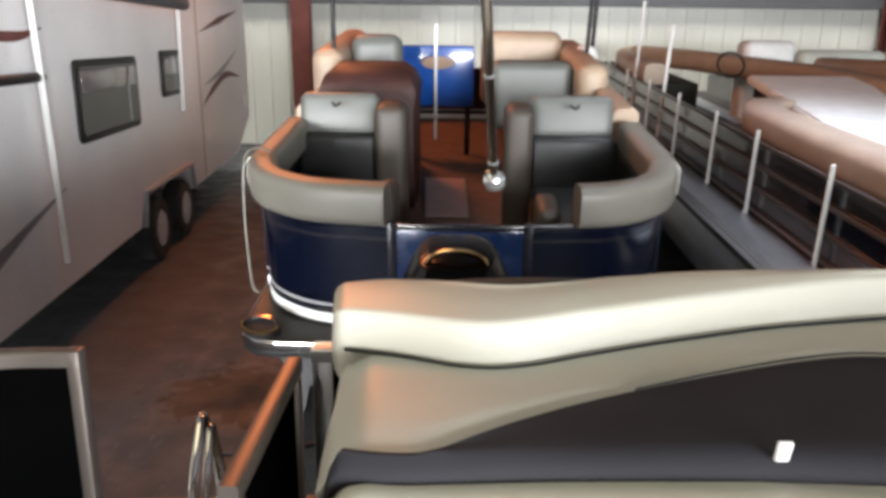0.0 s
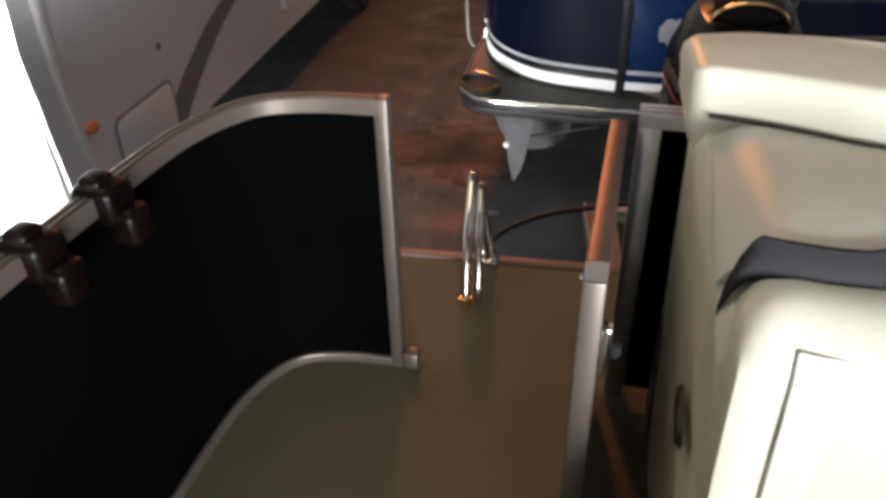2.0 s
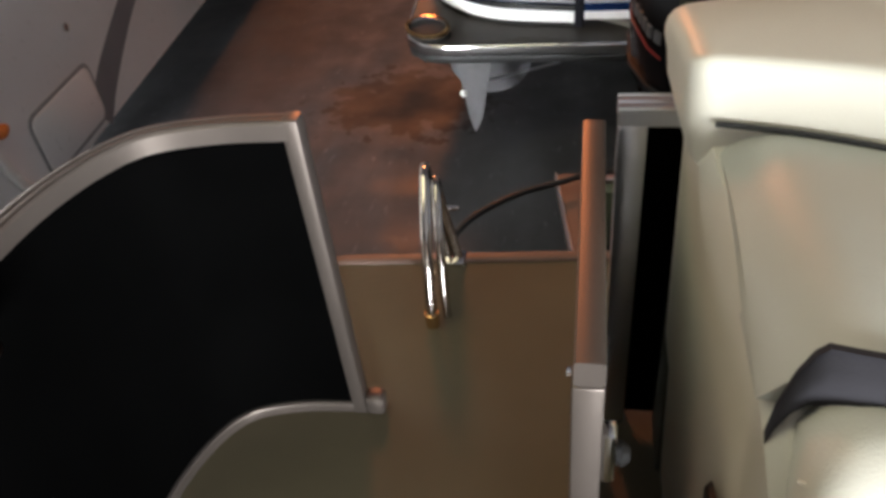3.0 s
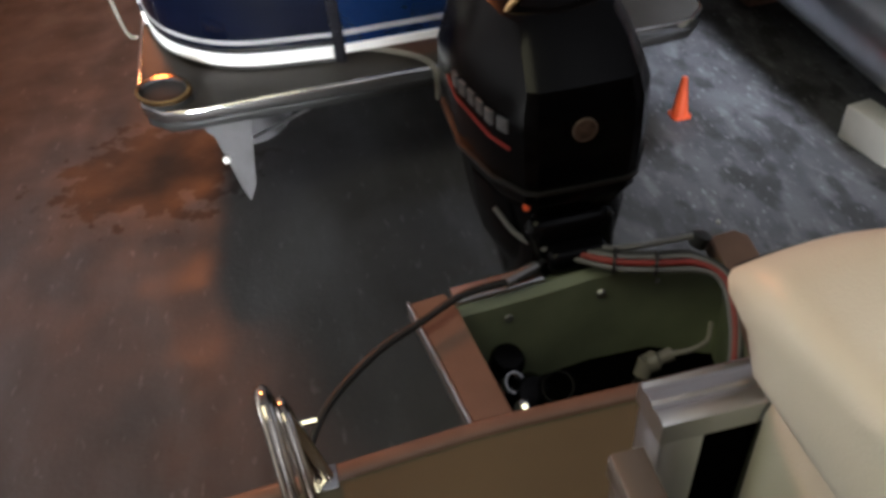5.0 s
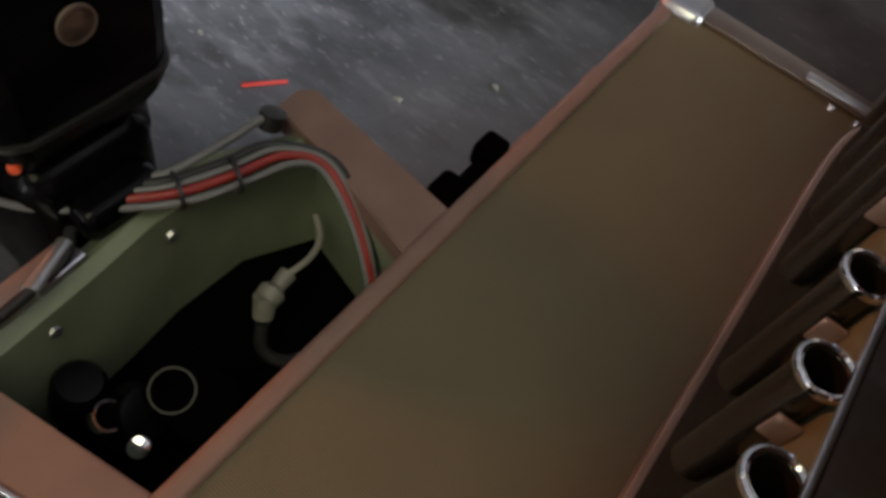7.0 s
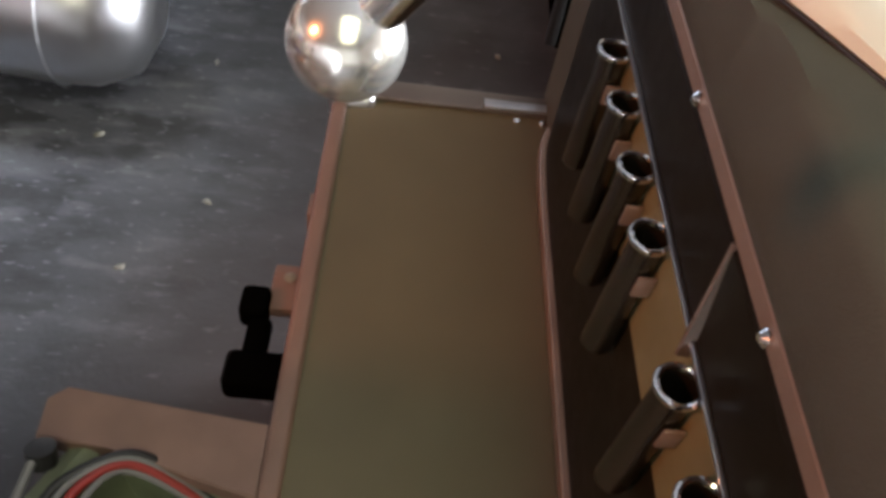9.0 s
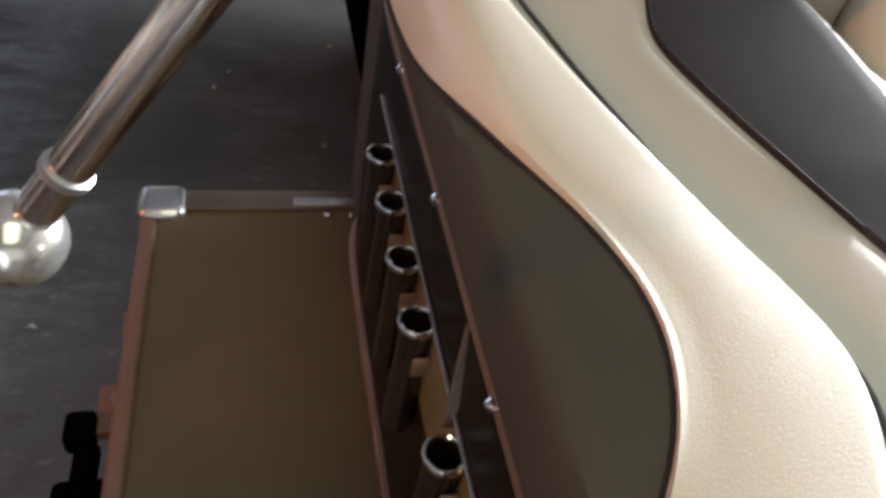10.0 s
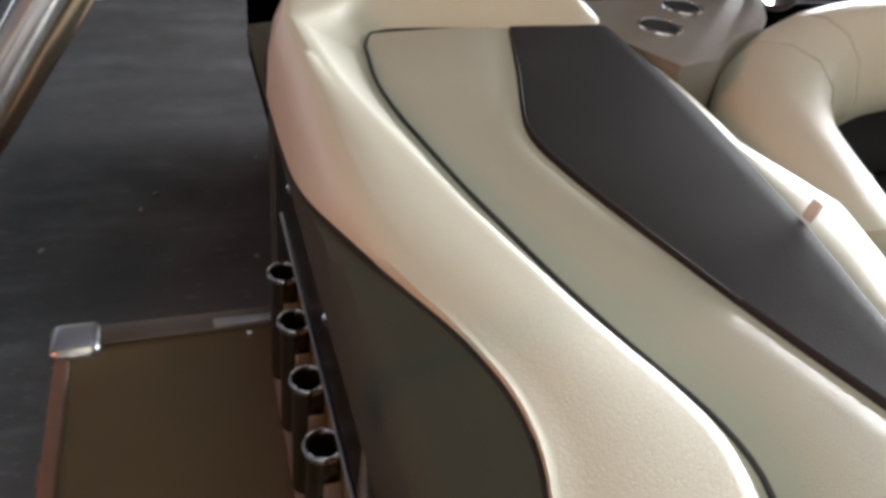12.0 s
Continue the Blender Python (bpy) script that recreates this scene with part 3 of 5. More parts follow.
part("body", loft([[Vector((-0.12 + a, 0.10 + b, z)) for a, b in rrect(0.11, 0.10, 0.03)] for z in (0.821, 0.92, 0.945)]), M_BLACKP, pump)
part("hose_clamp", lathe([(0.038, 0), (0.042, 0), (0.042, 0.010), (0.038, 0.010)], 22, pose(-0.135, 0.140, 0.950, 14, -18, 0) @ Matrix.Diagonal((0.85, 0.85, 1, 1))), M_COWL, pump)
fit_ = thing("hose_fitting", "pale plastic hose fitting with a thin hose in the well", "fitting")
part("fitting", lathe([(0, 0), (0.022, 0), (0.024, 0.02), (0.014, 0.03), (0.016, 0.06), (0, 0.065)], 16, aim((0.070, 0.152, 0.945), (0.13, 0.158, 0.955))), M_CREAMP, fit_)
part("elbow", lathe([(0, 0), (0.02, 0), (0.018, 0.04), (0, 0.045)], 16, aim((0.072, 0.155, 0.955), (0.045, 0.135, 0.90))), M_CREAMP, fit_)
part("hose", tube(smooth_path([(0.125, 0.158, 0.953), (0.175, 0.152, 0.96), (0.215, 0.165, 0.965), (0.24, 0.20, 0.975)], 6), 0.006, 8), M_CREAMP, fit_)
part("lower_hose", tube(smooth_path([(0.05, 0.14, 0.91), (0.03, 0.12, 0.87), (0.05, 0.08, 0.845), (0.15, 0.03, 0.835)], 6), 0.012, 8), M_BLACK, fit_)

# outboard motor
motor = thing("outboard_motor", "black glossy outboard motor with red trim", "outboard motor")


def cowl_ring(z, yf, yb, wf, wm, wb, dz=0.0):
    """Plan of the cowl at a height: narrow flat front, wider middle, rounded back."""
    ym = (yf * 0.62 + yb * 0.38)
    half = [(0.0, yf), (wf * 0.8, yf + 0.002), (wf, yf + 0.016), (wf + (wm - wf) * 0.55, yf + (ym - yf) * 0.4), (wm, ym), (wm * 0.99, ym + (yb - ym) * 0.5), (wb, yb - 0.05), (wb * 0.6, yb - 0.01), (0.0, yb)]
    pts = [(x, y) for x, y in half] + [(-x, y) for x, y in half[-2:0:-1]]
    return [Vector((x - 0.015, y, z + dz * (y - yf))) for x, y in pts]


part("cowling", loft([cowl_ring(1.19, 0.44, 0.86, 0.06, 0.12, 0.09), cowl_ring(1.225, 0.385, 0.93, 0.10, 0.175, 0.13), cowl_ring(1.27, 0.362, 0.96, 0.118, 0.20, 0.15), cowl_ring(1.38, 0.352, 0.97, 0.122, 0.21, 0.16), cowl_ring(1.48, 0.356, 0.965, 0.122, 0.205, 0.155), cowl_ring(1.53, 0.368, 0.955, 0.112, 0.180, 0.14, 0.02), cowl_ring(1.575, 0.42, 0.94, 0.105, 0.155, 0.125, 0.05), cowl_ring(1.615, 0.47, 0.90, 0.095, 0.132, 0.105, 0.05), cowl_ring(1.635, 0.51, 0.86, 0.07, 0.10, 0.07, 0.04)]), M_COWL, motor, angle=25)
part("cowl_seam", loft([cowl_ring(1.30, 0.352, 0.974, 0.123, 0.212, 0.16), cowl_ring(1.308, 0.352, 0.974, 0.123, 0.212, 0.16)]), M_BLACK, motor)
part("midsection", loft([cowl_ring(1.22, 0.44, 0.88, 0.09, 0.16, 0.11), cowl_ring(0.98, 0.50, 0.82, 0.07, 0.12, 0.08), cowl_ring(0.55, 0.58, 0.82, 0.02, 0.05, 0.03), cowl_ring(0.42, 0.58, 0.84, 0.02, 0.05, 0.03)]), M_COWL, motor)
part("clamp_bracket", join(box(-0.13, 0.09, 0.38, 0.60, 0.86, 1.20, 0.05, 4), box(-0.09, 0.05, 0.335, 0.40, 1.075, 1.14, 0.02, 3), box(-0.17, 0.12, 0.50, 0.66, 1.02, 1.16, 0.05, 4)), M_COWL, motor)
part("lower_cowl", loft([cowl_ring(1.215, 0.42, 0.90, 0.10, 0.178, 0.13), cowl_ring(1.15, 0.40, 0.88, 0.11, 0.175, 0.12), cowl_ring(1.06, 0.41, 0.86, 0.10, 0.165, 0.11), cowl_ring(0.97, 0.45, 0.83, 0.08, 0.13, 0.09), cowl_ring(0.90, 0.50, 0.80, 0.05, 0.09, 0.06)]), M_COWL, motor, angle=30)
part("gear_case", loft([[Vector((-0.015 + a, y, 0.26 + b)) for a, b in circle(r, 14)] for y, r in ((0.46, 0.015), (0.52, 0.05), (0.70, 0.06), (0.86, 0.045), (0.90, 0.03))]), M_COWL, motor)
part("skeg", prism([(-0.022, 0.60), (-0.008, 0.60), (-0.008, 0.84), (-0.022, 0.84)], 0.06, 0.44), M_COWL, motor)
em = part("emblem", lathe([(0, 0), (0.030, 0), (0.030, 0.004), (0.024, 0.006), (0, 0.007)], 24, aim((-0.022, 0.353, 1.447), (-0.022, 0.0, 1.449)) @ Matrix.Diagonal((0.78, 0.78, 1, 1))), M_EMBLEM, motor)
part("emblem_ring", lathe([(0.028, 0.003), (0.0325, 0.003), (0.0325, 0.007), (0.028, 0.007)], 24, aim((-0.022, 0.353, 1.447), (-0.022, 0.0, 1.449)) @ Matrix.Diagonal((0.78, 0.78, 1, 1))), M_BRONZE, em)
part("indicator", lathe([(0, 0), (0.009, 0), (0.0075, 0.008), (0, 0.010)], 12, aim((-0.128, 0.384, 1.258), (-0.26, 0.2, 1.27))), M_ORANGE, motor)


def side_strip(x, y0, y1, z0, z1, h):
    """A thin raised strip on the flank of the cowl."""
    n = 10
    rings = []
    for i in range(n + 1):
        t = i / n
        y, z = y0 + (y1 - y0) * t, z0 + (z1 - z0) * t
        xx = x(y)
        rings.append([Vector((xx - 0.003, y, z - h)), Vector((xx - 0.003, y, z + h)), Vector((xx + 0.01, y, z + h)), Vector((xx + 0.01, y, z - h))])
    return loft(rings)


def flank(y):
    ym = 0.352 * 0.62 + 0.97 * 0.38
    y1 = 0.352 + (ym - 0.352) * 0.4
    if y < y1:
        t = (y - 0.368) / (y1 - 0.368)
        return -0.015 - (0.122 + (0.170 - 0.122) * t)
    t = min(1, (y - y1) / (ym - y1))
    return -0.015 - (0.170 + 0.038 * t)


part("red_stripe", side_strip(flank, 0.40, 0.66, 1.400, 1.440, 0.004), M_REDH, motor)
for i in range(6):
    y = 0.405 + i * 0.034
    part("lettering_bar", side_strip(flank, y, y + 0.022, 1.448 + i * 0.004, 1.450 + i * 0.004, 0.015), M_LETTER, motor, "plain grey lettering bar")
# brass tube draws the orange glint along the black cowl's top edge
part("top_handle", tube(smooth_path([(-0.122, 0.56, 1.575), (-0.118, 0.545, 1.612), (-0.098, 0.53, 1.648), (-0.060, 0.52, 1.670), (-0.015, 0.515, 1.677), (0.030, 0.52, 1.670), (0.068, 0.53, 1.648), (0.088, 0.545, 1.612), (0.092, 0.56, 1.575)], 6), 0.010, 10), M_BRASS, motor, "glossy rim with its warm glint put into a brass colour")
# cables and hoses
hz = thing("motor_harness", "grey and red hoses tied into a bundle over the transom", "hose")
for i, (m_, dx, dz, r) in enumerate(((M_HOSE, -0.008, 0.002, 0.006), (M_REDH, 0.000, 0.008, 0.0075), (M_BLACK, 0.010, 0.002, 0.010), (M_HOSE, 0.007, 0.012, 0.0055), (M_BLACK, 0.014, 0.010, 0.008))):
    pts = [(-0.13 + dx * 6, 0.47, 1.20 + dz), (-0.10 + dx * 4, 0.42, 1.14 + dz), (-0.045, 0.365 + dx * 2, 1.120 + dz), (0.04, 0.302 + dx * 2, 1.118 + dz), (0.130, 0.268 + dx * 2, 1.118 + dz), (0.205, 0.245 + dx * 2, 1.118 + dz), (0.248 + dx, 0.195, 1.102 + dz), (0.238 + dx, 0.12, 1.050 + dz), (0.208 + dx, 0.05, 0.985 + dz), (0.18 + dx, 0.0, 0.90)]
    part("hose", tube(smooth_path(pts, 6), r, 10), m_, hz)
for tx in (0.02, 0.10):
    part("cable_tie", lathe([(0.02, 0), (0.026, 0), (0.026, 0.006), (0.02, 0.006)], 12, aim((tx + 0.02, 0.315 - tx * 0.45, 1.127), (tx + 0.12, 0.270 - tx * 0.45, 1.124)) @ Matrix.Diagonal((1.2, 1, 1, 1))), M_BLACK, hz)
part("steering_tube", tube(smooth_path([(-0.02, 0.42, 1.13), (0.034, 0.345, 1.13), (0.131, 0.325, 1.132), (0.230, 0.318, 1.135)], 5), 0.007, 10), M_HOSE, hz)
part("grommet", lathe([(0, 0), (0.02, 0), (0.022, 0.03), (0, 0.035)], 14, aim((0.24, 0.312, 1.11), (0.26, 0.315, 1.16))), M_BLACK, hz)
cab = thing("black_cable", "loose black cable looping from the motor to the platform edge", "cable")
part("cable", tube(smooth_path([(-0.63, -0.05, DECK + 0.008), (-0.655, 0.0, 1.105), (-0.608, 0.088, 1.126), (-0.500, 0.185, 1.134), (-0.395, 0.242, 1.134), (-0.29, 0.292, 1.135), (-0.15, 0.32, 1.12), (-0.10, 0.36, 1.115)], 8), 0.0085, 10), M_BLACK, cab)
part("cable_end", tube([(-0.20, 0.308, 1.125), (-0.12, 0.345, 1.117)], 0.013, 10), M_STEEL, cab)

# bumper bracket on the platform edge
brk = thing("edge_bracket", "black rubber roller bracket bolted to the platform edge", "bracket")
part("hanger", box(0.80, 0.86, 0.0035, 0.012, 0.74, 1.078, 0.002), M_TRIM, brk)
part("plate", box(0.775, 0.905, 0.0035, 0.105, 0.735, 0.770, 0.006), M_TRIM, brk)
part("bolt", lathe([(0, 0), (0.014, 0), (0.014, 0.004), (0.007, 0.008), (0, 0.008)], 14, pose(0.866, 0.066, 0.770)), M_CREAMP, brk)
part("roller", box(0.745, 0.825, 0.098, 0.165, 0.725, 0.795, 0.016, 3), M_BLACKP, brk)
part("shaft", box(0.645, 0.75, 0.085, 0.140, 0.735, 0.775, 0.014, 3), M_BLACKP, brk)
part("roller", box(0.560, 0.650, 0.01, 0.165, 0.725, 0.800, 0.018, 3), M_BLACKP, brk)

# ---- aft lounge ----


def table(tab, x):
    """Straight runs between the knots, with softened corners."""
    def lin(v):
        if v <= tab[0][0]:
            return tab[0][1]
        for (xa, ya), (xb, yb) in zip(tab, tab[1:]):
            if v <= xb:
                return ya + (yb - ya) * (v - xa) / (xb - xa)
        return tab[-1][1]
    return sum(lin(x + d) for d in (-0.045, -0.03, -0.015, 0, 0.015, 0.03, 0.045)) / 7


Y_RIDGE = [(-0.21, -0.628), (-0.10, -0.662), (0.04, -0.722), (0.10, -0.712), (0.20, -0.672), (0.40, -0.609), (0.70, -0.527), (0.93, -0.505), (1.1, -0.50)]
Z_RIDGE = [(-0.21, 1.888), (0.10, 1.905), (0.30, 1.914), (0.50, 1.923), (0.70, 1.933), (1.1, 1.94)]
Y_CREASE = [(-0.21, -0.655), (-0.10, -0.695), (0.02, -0.765), (0.10, -0.767), (0.20, -0.728), (0.30, -0.694), (0.50, -0.641), (0.70, -0.604), (0.80, -0.596), (0.93, -0.612)]
Y_CREST = [(-0.245, -0.500), (-0.16, -0.478), (-0.09, -0.492), (0.0, -0.548), (0.10, -0.576), (0.20, -0.553), (0.30, -0.512), (0.40, -0.492), (0.70, -0.482), (1.1, -0.478)]
Z_CREST = [(-0.22, 1.890), (-0.10, 1.902), (0.0, 1.909), (0.10, 1.913), (0.30, 1.922), (0.50, 1.931), (1.1, 1.942)]
Y_SEAM = [(-0.245, -0.455), (-0.18, -0.436), (-0.12, -0.445), (-0.05, -0.505), (0.0, -0.537), (0.10, -0.563), (0.20, -0.541), (0.30, -0.498), (0.40, -0.471), (0.50, -0.452), (0.60, -0.447), (0.77, -0.451), (1.1, -0.455)]
Z_SEAM = [(-0.22, 1.850), (-0.12, 1.868), (-0.05, 1.898), (0.0, 1.905), (0.10, 1.910), (0.20, 1.912), (0.30, 1.908), (0.40, 1.894), (0.50, 1.870), (0.60, 1.844), (0.77, 1.812), (1.1, 1.80)]
Z_SHELF = [(-0.22, 1.893), (-0.08, 1.902), (0.02, 1.907), (0.15, 1.911), (0.5, 1.915), (1.1, 1.92)]
Z_PAD = [(-0.20, 1.826), (0.10, 1.848), (0.30, 1.859), (0.50, 1.871), (0.80, 1.883), (1.3, 1.886)]
Y_FRONT = [(-0.20, -0.985), (-0.10, -1.02), (0.20, -1.048), (0.36, -1.066), (0.65, -1.098), (1.3, -1.12)]
Y_DARK = [(-0.20, -1.09), (-0.10, -1.037), (0.0, -0.983), (0.10, -0.936), (0.20, -0.892), (0.30, -0.856), (0.40, -0.822), (0.50, -0.792), (0.60, -0.772), (0.64, -0.780), (0.80, -0.835), (1.02, -0.905), (1.3, -0.98)]

lounge = thing("aft_lounge", "cream vinyl aft sun lounge with charcoal insert and wrapped bolster", "boat lounge")
XS = [-0.185 + (0.99 + 0.185) * i / 60 for i in range(61)]


def y_crease(x):
    return table(Y_CREASE, x)


def lip_lift(x):
    """The front lip rides up towards the middle of the lounge."""
    return 0.020 * min(1.0, max(0.0, (x + 0.08) / 0.42))


def pad_z(x, t):
    """Height of the pad from the crease (t 0) to the front (t 1)."""
    return table(Z_PAD, x) + 0.010 * math.sin(math.pi * min(1, t * 1.1)) + lip_lift(x) * min(1.0, max(0.0, t)) ** 2


rings = []
for x in XS:
    ya, yb, yf = y_crease(x) + 0.03, table(Y_DARK, x), table(Y_FRONT, x)
    yb = max(yb, yf + 0.012)
    row = []
    # the port edge is softly rounded
    u = max(0.0, (-0.125 - x) / 0.06)
    for k in range(9):
        edge_drop = 0.030 * u * u + 0.034 * u * (k / 8) ** 3
        y = ya + (yb - ya) * k / 8
        t = (y - ya) / (yf - ya)
        row.append(Vector((x, y, pad_z(x, t) - (0.010 if k == 0 else 0.002 if k == 1 else 0) - (0.006 if k == 8 else 0) - edge_drop)))
    row += [Vector((x, yb, table(Z_PAD, x) - 0.07)), Vector((x, ya, table(Z_PAD, x) - 0.07))]
    rings.append(row)
part("seat_pad", loft(rings), M_GREYV, lounge, "pale grey vinyl pad")
# charcoal insert with rolled front lip
rings = []
for x in XS[2:]:
    ya, yb, z = table(Y_DARK, x), table(Y_FRONT, x), table(Z_PAD, x) + lip_lift(x)
    yc = y_crease(x)
    ya = max(ya, yb + 0.018)
    t = (ya - yc) / (yb - yc)
    row = [Vector((x, ya - 0.003, z - 0.07)), Vector((x, ya - 0.003, pad_z(x, t) - 0.004)), Vector((x, ya - 0.007, pad_z(x, t) + 0.001))]
    row += [Vector((x, ya + (yb + 0.018 - ya) * s, pad_z(x, (ya + (yb - ya) * s - yc) / (yb - yc)) + 0.001)) for s in (0.3, 0.6, 0.9)]
    for a in (75, 45, 20, -10, -40, -70):
        row.append(Vector((x, yb + 0.022 - 0.028 * math.cos(radians(a)), z - 0.030 + 0.028 * math.sin(radians(a)))))
    row.append(Vector((x, yb + 0.03, z - 0.07)))
    rings.append(row)
# the lip curls down to a blunt nose at its port end
e0 = rings[0]
mid = sum(e0[6:12], Vector()) / 6
rings = [[mid + (p - mid) * k + Vector((-dx, 0.002, -dz)) for p in e0] for dx, dz, k in ((0.030, 0.095, 0.10), (0.031, 0.076, 0.32), (0.027, 0.050, 0.52), (0.018, 0.022, 0.74), (0.008, 0.006, 0.90))] + rings
dark = part("charcoal_insert", loft(rings), M_DARKV, lounge, "charcoal vinyl insert with stitched edge")


def piping(path, r, material, parent, name="piping"):
    return part(name, tube(path, r, 6), material, parent)


piping([Vector((x, max(table(Y_DARK, x), table(Y_FRONT, x) + 0.018) - 0.003, pad_z(x, 0.5) + 0.001)) for x in XS[22:]], 0.0018, M_BLACK, dark, "stitching")

# bolster: along the back and round the starboard arm; crease, ridge, crest and seam at each station
st = []
for x in [-0.192 + (0.93 + 0.192) * i / 60 for i in range(61)]:
    st.append((Vector((x, table(Y_CREASE, x), table(Z_PAD, x))), Vector((x, table(Y_RIDGE, x), table(Z_RIDGE, x))), Vector((x, table(Y_CREST, x), table(Z_CREST, x))), Vector((x, table(Y_SEAM, x), table(Z_SEAM, x)))))
for a, (rx, ry), (cx, cy), (sx, sy) in ((0, (0.965, -0.620), (1.03, -0.50), (1.06, -0.472)), (1, (0.995, -0.635), (1.10, -0.545), (1.15, -0.52)), (2, (1.01, -0.67), (1.15, -0.60), (1.20, -0.585)), (3, (1.015, -0.73), (1.17, -0.68), (1.22, -0.675)), (4, (1.015, -0.85), (1.17, -0.83), (1.22, -0.83)), (5, (1.00, -0.97), (1.165, -0.96), (1.21, -0.96)), (6, (0.985, -1.05), (1.15, -1.045), (1.195, -1.045)), (7, (0.985, -1.085), (1.12, -1.08), (1.16, -1.08))):
    lo = 0 if a < 7 else 0.03
    st.append((Vector((rx, ry, 1.882)), Vector((rx + (cx - rx) * 0.38, ry + (cy - ry) * 0.38, 1.938 - lo)), Vector((cx, cy, 1.95 - lo)), Vector((sx, sy, 1.83))))
rings = []
for I, R, C, S in st:
    up = Vector((0, 0, 1))
    f = Vector((R.x - C.x, R.y - C.y, 0)).normalized()
    face, top_ = (I - R).normalized(), (C - R).normalized()
    bulge = face.cross(top_).cross(face).normalized() * -0.004
    row = [I - up * 0.09, I + face * 0.004 - up * 0.004, I * 0.72 + R * 0.28 - bulge, I * 0.4 + R * 0.6 - bulge * 1.2, R + face * 0.013, R + face * 0.005 + top_ * 0.0008, R + top_ * 0.005 - up * 0.0005, R + top_ * 0.014, R * 0.6 + C * 0.4 + up * 0.002, C * 0.86 + R * 0.14 + up * 0.001, C - up * 0.002, C * 0.5 + S * 0.5 - f * 0.005 + up * 0.003, S, S - up * 0.02 + f * 0.03, S - up * 0.10 + f * 0.05]
    low = 0.05 + 0.04 * min(1, max(0, (S.x + 0.22) / 0.12))
    row[0], row[-1] = I - up * low, S - up * low + f * 0.05
    rings.append(row)
n_r = len(rings[0])
# rounded port end
e0 = rings[0]
cen = sum(e0, Vector()) / n_r
rings = [[cen + (p - cen) * k + Vector((dx, 0, 0)) for p in e0] for k, dx in ((0.25, -0.031), (0.62, -0.029), (0.82, -0.023), (0.93, -0.014), (0.985, -0.006))] + rings
# the end is cut askew, further to port at the aft edge
for row in rings:
    for p in row:
        p.x -= 0.15 * max(0.0, p.y + 0.60) * min(1.0, max(0.0, (-0.04 - p.x) / 0.15))
e1 = rings[-1]
cen = sum(e1, Vector()) / n_r
rings += [[cen + (p - cen) * k + Vector((0, dy, 0)) for p in e1] for k, dy in ((0.92, -0.012), (0.7, -0.024))]
bol = part("bolster", loft(rings), M_CREAM, lounge, "cream vinyl wrapped bolster", angle=55)
# black line laid in the crease for the shade in its narrow gap
piping([I + Vector((0, -0.005, 0.003)) for I, R, C, S in st], 0.0035, M_BLACK, bol, "crease_shade")
piping([S + Vector((0, 0.002, -0.003)) for I, R, C, S in st[:-7]], 0.0019, M_DARKV, bol, "seam_welt")
# dark panel: a shelf between the swells of the bolster, rounded over the aft edge and down to the deck
rings = []
X_END = -0.195
for I, R, C, S in st:
    if S.x < X_END or S.y < -0.68:
        continue
    zs = table(Z_SHELF, S.x)
    row = [S + Vector((0, 0.0, -0.003))]
    for k, (y, z) in enumerate((((S.y - 0.495) / 2, zs), (-0.492, zs - 0.001), (-0.474, zs - 0.006), (-0.460, zs - 0.017), (-0.453, zs - 0.033))):
        row.append(Vector((S.x, max(y, S.y), min(z, S.z - 0.004 - 0.002 * k))))
    rings.append(row + [Vector((S.x, y, z)) for y, z in ((-0.451, 1.795), (-0.462, 1.765), (-0.487, 1.735), (-0.487, DECK + 0.01), (-0.60, DECK + 0.01), (-0.60, 1.75))])
part("aft_panel", loft(rings), M_AFTV, lounge, "dark taupe vinyl aft panel")
# port end panel with a diagonal fold
rings = []
for y, zt, bx in ((-0.499, 1.80, 0.004), (-0.52, 1.83, 0.008), (-0.60, 1.81, 0.008), (-0.70, 1.80, 0.003), (-0.80, 1.80, -0.005), (-0.90, 1.795, -0.014), (-0.955, 1.78, -0.018), (-0.985, 1.765, -0.020), (-1.015, 1.745, -0.022), (-1.04, 1.715, -0.027), (-1.062, 1.62, -0.035), (-1.078, 1.45, -0.045), (-1.088, DECK + 0.04, -0.054)):
    fold = 1.80 - (y + 0.53) * -0.75
    rings.append([Vector((-0.13, y, DECK + 0.012)), Vector((-0.185 - min(bx, 0), y, DECK + 0.012)), Vector((-0.190 - bx * (0.5 if bx > 0 else 1), y, 1.35)), Vector((-0.196 - bx, y, max(1.36, min(fold - 0.02, zt - 0.06)))), Vector((-0.190 - bx, y, max(1.365, min(fold, zt - 0.04)))), Vector((-0.198 - bx, y, max(1.37, zt - 0.028))), Vector((-0.186 - bx, y, max(1.38, zt - 0.004))), Vector((-0.165 - min(bx, 0) * 0.6, y, max(1.385, zt + 0.003))), Vector((-0.13, y, max(1.38, zt)))])
part("port_end", loft(rings), M_CREAM, lounge, "cream vinyl end panel", angle=30)
part("latch_recess", lathe([(0.0, -0.004), (0.016, -0.002), (0.02, 0.006), (0.026, 0.007), (0.03, 0.0)], 20, aim((-0.184, -0.960, 1.525), (-0.5, -0.960, 1.525)) @ Matrix.Diagonal((1.9, 0.9, 1, 1))), M_BLACK, lounge, "black oval pull")
part("starboard_side", loft([[Vector((x, y, z)) for x, y in ((1.05, -0.52), (1.13, -0.56), (1.175, -0.66), (1.18, -1.07), (1.0, -1.08), (1.0, -0.56))] for z in (DECK + 0.01, 1.84)]), M_AFTV, lounge)
